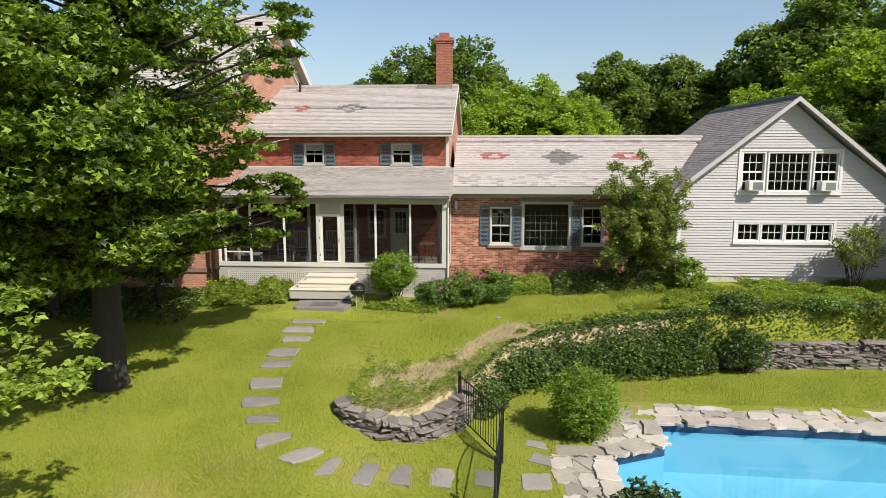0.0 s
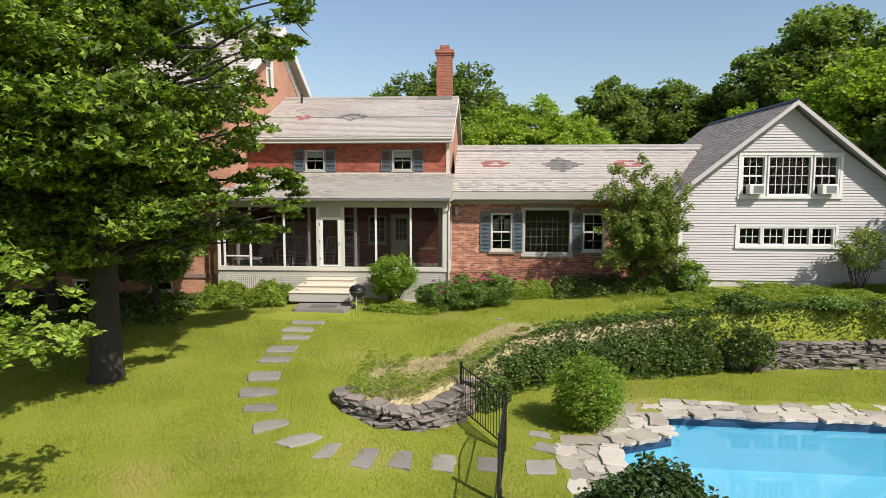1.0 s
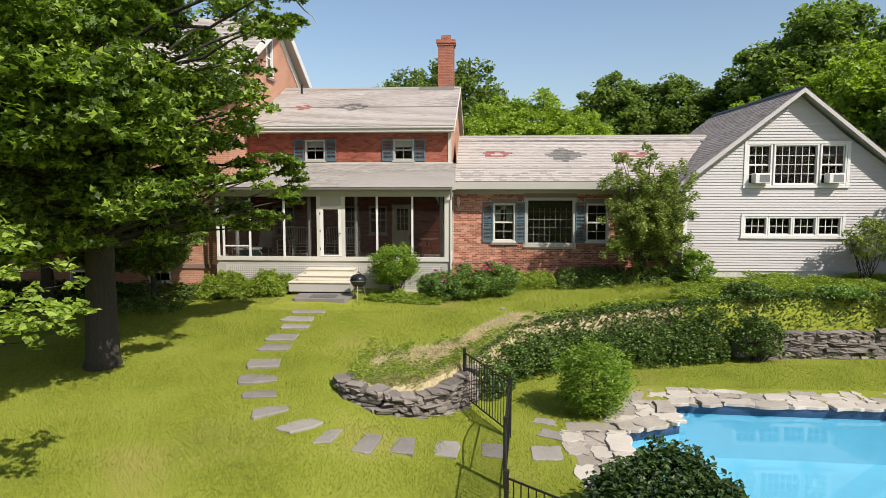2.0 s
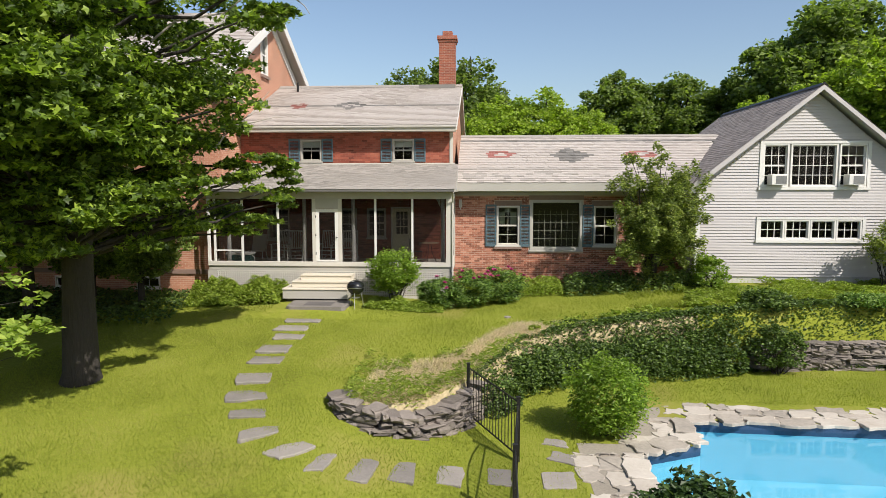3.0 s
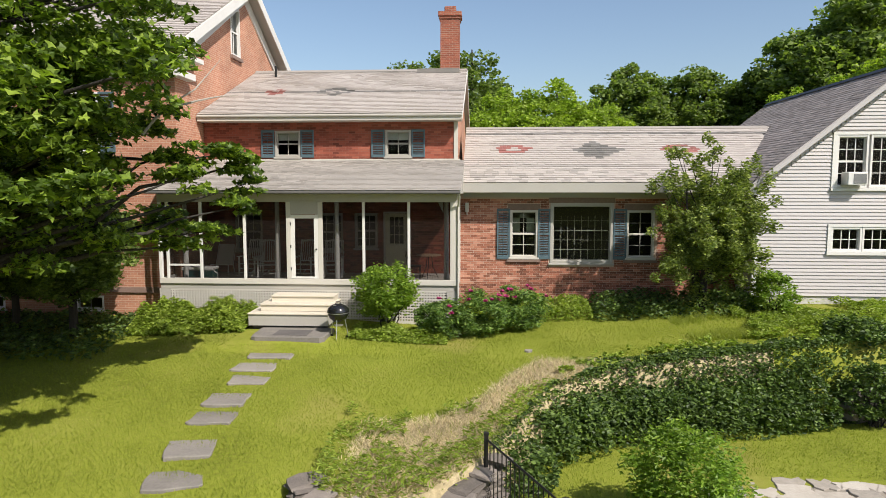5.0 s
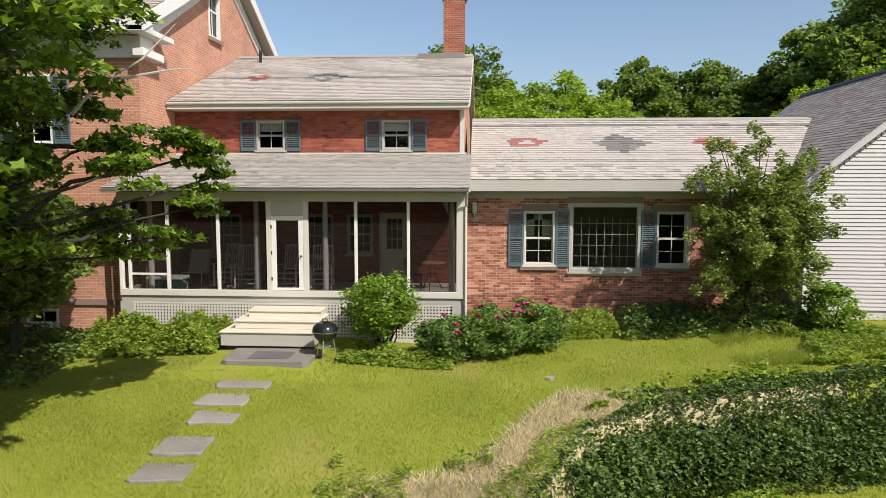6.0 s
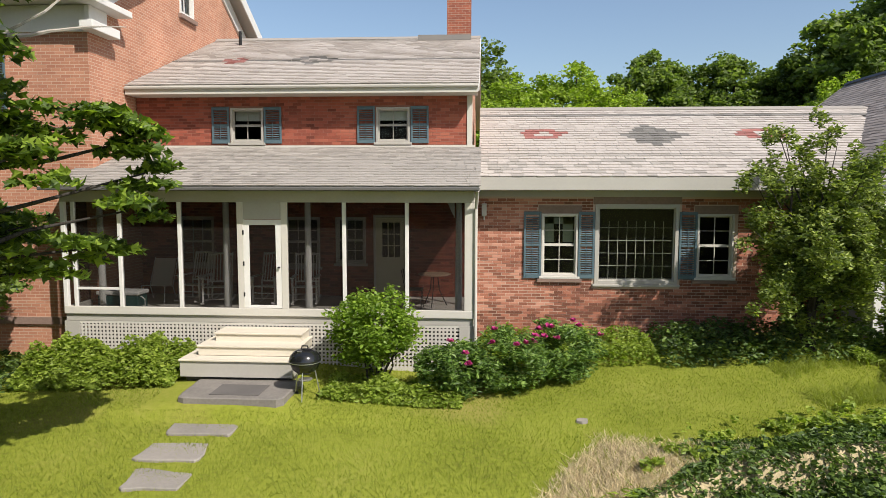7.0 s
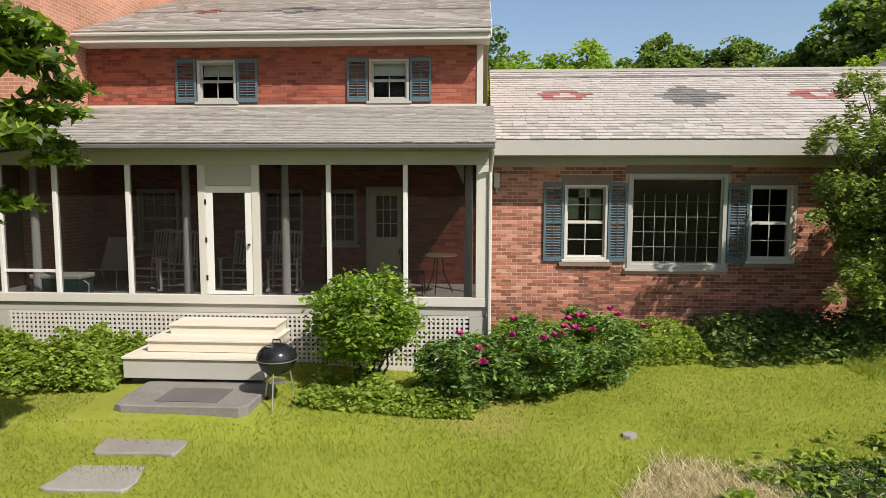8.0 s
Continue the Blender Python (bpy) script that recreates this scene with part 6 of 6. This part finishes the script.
def grass():
    nr = np.random.default_rng(111)
    n = 330000
    x, y = nr.uniform(-12, 13, n), nr.uniform(8.5, 25.0, n)
    pool = (x > 1.6) & (y < 17.7) & (x + 0.6 * np.clip(14.4 - y, -1.2, 0) > 1.6)
    wall = (np.abs(y - np.interp(x, WALL_X, WALL_Y)) < 0.3) & (x > -3.5)
    steps_ = (x > -7.2) & (x < -4.6) & (y > 21.6)
    keep = ~(pool | wall | steps_ | ((y > 24.5) & (x < -1.3)))
    x, y = x[keep], y[keep]
    p = np.stack([x, y, ground_at(x, y)], 1)
    k = len(p)
    ang = nr.uniform(0, 2 * np.pi, k)
    h = nr.uniform(0.02, 0.055, k)
    w = nr.uniform(0.004, 0.009, k)
    lean = nr.uniform(-0.035, 0.035, (k, 2))
    v = np.empty((k, 3, 3))
    v[:, 0] = p + np.stack([np.cos(ang) * w, np.sin(ang) * w, np.zeros(k)], 1)
    v[:, 1] = p - np.stack([np.cos(ang) * w, np.sin(ang) * w, np.zeros(k)], 1)
    v[:, 2] = p + np.stack([lean[:, 0], lean[:, 1], h], 1)
    ob = sheet("grass", v.reshape(-1, 3), np.arange(3 * k).reshape(-1, 3), GRASS)
    tagged(ob, "short mown grass blades covering the lawn", "grass", kind="stuff")


grass()


# ---- things on and round the porch ----
def kettle_grill():
    x, y = -4.46, 22.28
    g = -0.14
    t = thing("kettle_grill", "black enamelled kettle charcoal grill beside the steps", "grill", (x, y, g))
    c = (x, y, 0.585)
    part("bowl", lathe(bmesh.new(), [(0.03, -0.25), (0.14, -0.22), (0.23, -0.14), (0.275, -0.04), (0.285, 0.0), (0.27, 0.0)], 32, c), ENAMEL, t, smooth=True)
    lid = part("lid", lathe(bmesh.new(), [(0.292, 0.005), (0.29, 0.035), (0.262, 0.11), (0.20, 0.175), (0.11, 0.215), (0.02, 0.225)], 32, c), ENAMEL, t, "glossy black domed lid", smooth=True)
    part("rim", lathe(bmesh.new(), [(0.288, -0.006), (0.298, -0.006), (0.298, 0.006), (0.288, 0.006)], 32, c), STEEL, t)
    part("handle", tube(bmesh.new(), [(x - 0.06, y, 0.80), (x - 0.05, y, 0.86), (x + 0.05, y, 0.86), (x + 0.06, y, 0.80)], 0.013, 8), BLACK_IRON, lid)
    part("vent_disc", lathe(bmesh.new(), [(0.05, 0), (0.05, 0.006), (0.01, 0.01)], 14, (x - 0.06, y - 0.13, 0.785)), STEEL, lid)
    for k, a in enumerate((-1.57, 0.52, 2.62)):
        foot = (x + 0.27 * math.cos(a), y + 0.27 * math.sin(a), g + (0.06 if k != 0 else 0.0))
        part("leg", tube(bmesh.new(), [(x + 0.17 * math.cos(a), y + 0.17 * math.sin(a), 0.46), foot], 0.012, 8), STEEL, t)
        if k != 0:
            bm = bmesh.new()
            lathe(bm, [(0.03, -0.015), (0.07, -0.015), (0.07, 0.015), (0.03, 0.015)], 16)
            bmesh.ops.rotate(bm, verts=bm.verts, cent=(0, 0, 0), matrix=Matrix.Rotation(radians(90), 3, "X"))
            bmesh.ops.translate(bm, verts=bm.verts, vec=(foot[0], foot[1], g + 0.05))
            part("wheel", bm, BLACK_IRON, t)
    part("ash_catcher", lathe(bmesh.new(), [(0.10, 0), (0.13, 0.02), (0.13, 0.03), (0.05, 0.02)], 18, (x, y, 0.22)), STEEL, t)


kettle_grill()


def rocking_chair():
    """A white slat-back porch rocker that faces -y, at the origin."""
    t = thing("rocking_chair", "white slat-back wooden rocking chair on the porch", "chair", (0, 0, 0), "rocking chairs on the porch")
    for sx in (-0.27, 0.27):
        part("rocker", tube(bmesh.new(), [(sx, -0.45, 0.09), (sx, -0.2, 0.035), (sx, 0.1, 0.025), (sx, 0.45, 0.07), (sx, 0.6, 0.12)], 0.022, 6), WHITE, t)
        part("leg", boxes((sx - 0.02, sx + 0.02, -0.28, -0.24, 0.04, 0.64)), WHITE, t)
        part("back_post", tube(bmesh.new(), [(sx, 0.22, 0.05), (sx, 0.24, 0.45), (sx, 0.42, 1.16)], 0.02, 6), WHITE, t)
        part("armrest", boxes((sx - 0.05, sx + 0.05, -0.33, 0.3, 0.64, 0.665), bevel=0.008), WHITE, t)
    part("seat", boxes(*[(-0.26, 0.26, -0.28 + 0.085 * k, -0.21 + 0.085 * k, 0.42 - 0.006 * k, 0.44 - 0.006 * k) for k in range(6)]), WHITE, t)
    for h in (0.16, 0.28):
        part("stretcher", tube(bmesh.new(), [(-0.27, -0.26, h), (0.27, -0.26, h)], 0.012, 6), WHITE, t)
    part("top_rail", tube(bmesh.new(), [(-0.27, 0.41, 1.12), (0, 0.425, 1.15), (0.27, 0.41, 1.12)], 0.028, 6), WHITE, t)
    part("low_rail", tube(bmesh.new(), [(-0.27, 0.25, 0.5), (0.27, 0.25, 0.5)], 0.02, 6), WHITE, t)
    for k in range(7):
        x = -0.21 + 0.07 * k
        part("back_slat", tube(bmesh.new(), [(x, 0.25, 0.5), (x, 0.335, 0.82), (x, 0.415, 1.13)], 0.013, 5), WHITE, t)
    return t


rocker = rocking_chair()
rocker.matrix_basis = pose(-8.0, 25.75, 1.03, 0, 0, -12)
for x, y, a in ((-7.36, 25.45, 10), (-6.23, 25.65, -6), (-5.33, 25.6, 8)):
    copy_thing(rocker, pose(x, y, 1.03, 0, 0, a))


def porch_things():
    c = thing("cool_box", "dark green cool box with a white lid on the porch floor", "cool box", (-9.1, 24.65, 1.03))
    part("body", boxes((-9.62, -8.72, 24.42, 24.85, 1.03, 1.38), bevel=0.02), material("dark green plastic", (0.02, 0.07, 0.065), 0.4), c)
    part("lid", boxes((-9.65, -8.69, 24.4, 24.87, 1.385, 1.47), bevel=0.02), WHITE, c)
    part("handle", tube(bmesh.new(), [(-8.69, 24.5, 1.36), (-8.60, 24.5, 1.3), (-8.60, 24.5, 1.16), (-8.71, 24.5, 1.12)], 0.016, 6), WHITE, c)
    s = thing("deck_chair", "pale sling deck chair with a metal frame", "chair", (-8.95, 26.0, 1.03))
    part("sling", prism(bmesh.new(), [(25.55, 1.42), (25.95, 1.36), (26.25, 2.0), (26.23, 2.01), (25.94, 1.38), (25.55, 1.44)], "x", -9.2, -8.7), TRIM, s)
    for x in (-9.23, -8.67):
        part("frame", tube(bmesh.new(), [(x, 25.5, 1.05), (x, 25.55, 1.43), (x, 25.95, 1.37), (x, 26.27, 2.03)], 0.014, 6), STEEL, s)
        part("back_leg", tube(bmesh.new(), [(x, 26.1, 1.05), (x, 25.95, 1.37)], 0.014, 6), STEEL, s)
    t = thing("bistro_table", "small round metal table in the porch corner", "table", (-2.35, 25.6, 1.03))
    part("tabletop", lathe(bmesh.new(), [(0.36, 0.0), (0.38, 0.012), (0.36, 0.025)], 24, (-2.35, 25.6, 1.75)), material("brown table top", (0.30, 0.2, 0.13), 0.5), t)
    for k in range(3):
        a = 0.4 + 2.09 * k
        part("leg", tube(bmesh.new(), [(-2.35 + 0.08 * math.cos(a), 25.6 + 0.08 * math.sin(a), 1.75), (-2.35 + 0.12 * math.cos(a), 25.6 + 0.12 * math.sin(a), 1.4), (-2.35 + 0.3 * math.cos(a), 25.6 + 0.3 * math.sin(a), 1.035)], 0.012, 6), BLACK_IRON, t)
    ch = thing("bistro_chair", "dark metal bistro chair beside the table", "chair", (-2.75, 25.15, 1.03))
    part("seat", boxes((-2.95, -2.57, 24.97, 25.33, 1.47, 1.495), bevel=0.008), BLACK_IRON, ch)
    for x in (-2.93, -2.59):
        part("leg", tube(bmesh.new(), [(x, 24.99, 1.47), (x, 24.9, 1.035)], 0.011, 6), BLACK_IRON, ch)
        part("leg", tube(bmesh.new(), [(x, 25.31, 1.47), (x, 25.42, 1.035)], 0.011, 6), BLACK_IRON, ch)
    for x in (-2.95,):
        part("backrest", tube(bmesh.new(), [(x, 25.0, 1.48), (x - 0.08, 25.0, 1.92), (x - 0.08, 25.3, 1.92), (x, 25.3, 1.48)], 0.011, 6), BLACK_IRON, ch)


porch_things()

rock = part("lawn_stone", flagstone(bmesh.new(), [(0.36, 21.7), (0.45, 21.66), (0.55, 21.7), (0.56, 21.8), (0.46, 21.84), (0.37, 21.8)], ground(0.45, 21.75) - 0.05, ground(0.45, 21.75) + 0.05, random.Random(2), 0.02), FLAG)
tagged(rock, "small pale stone lying in the lawn", "stone")

# ---- brickwork of the two garden fronts ----
lay_bricks(wing_wall, WX0 + 0.02, WX1, WY, 0.05, 3.52, [(a - 0.09, b + 0.09, c - 0.15, d + 0.21) if b - a < 1.5 else (a - 0.06, b + 0.06, c - 0.07, 3.52) for a, b, c, d in WW], BRICK, (-1.6, 0.3, 0.7, 3.5), 121)
lay_bricks(ell_wall, EX0 + 0.36 - 0.36, EX1 - 0.11, EY, 4.78, 5.94, [(a - 0.01, b + 0.01, c - 0.065, d + 0.01) for a, b, c, d in UW], BRICK_OLD, (-4.9, -1.6, 4.7, 6.0), 122)
# Porch back wall: the darker brick stands in for shade behind the screens.
lay_bricks(ell_wall, EX0, EX1 - 0.01, EY, 1.04, 3.57, [(a - 0.01, b + 0.01, c - 0.07, d + 0.01) for a, b, c, d in PW + DOORS], BRICK_OLD, (0, 0, 0, 0), 123)
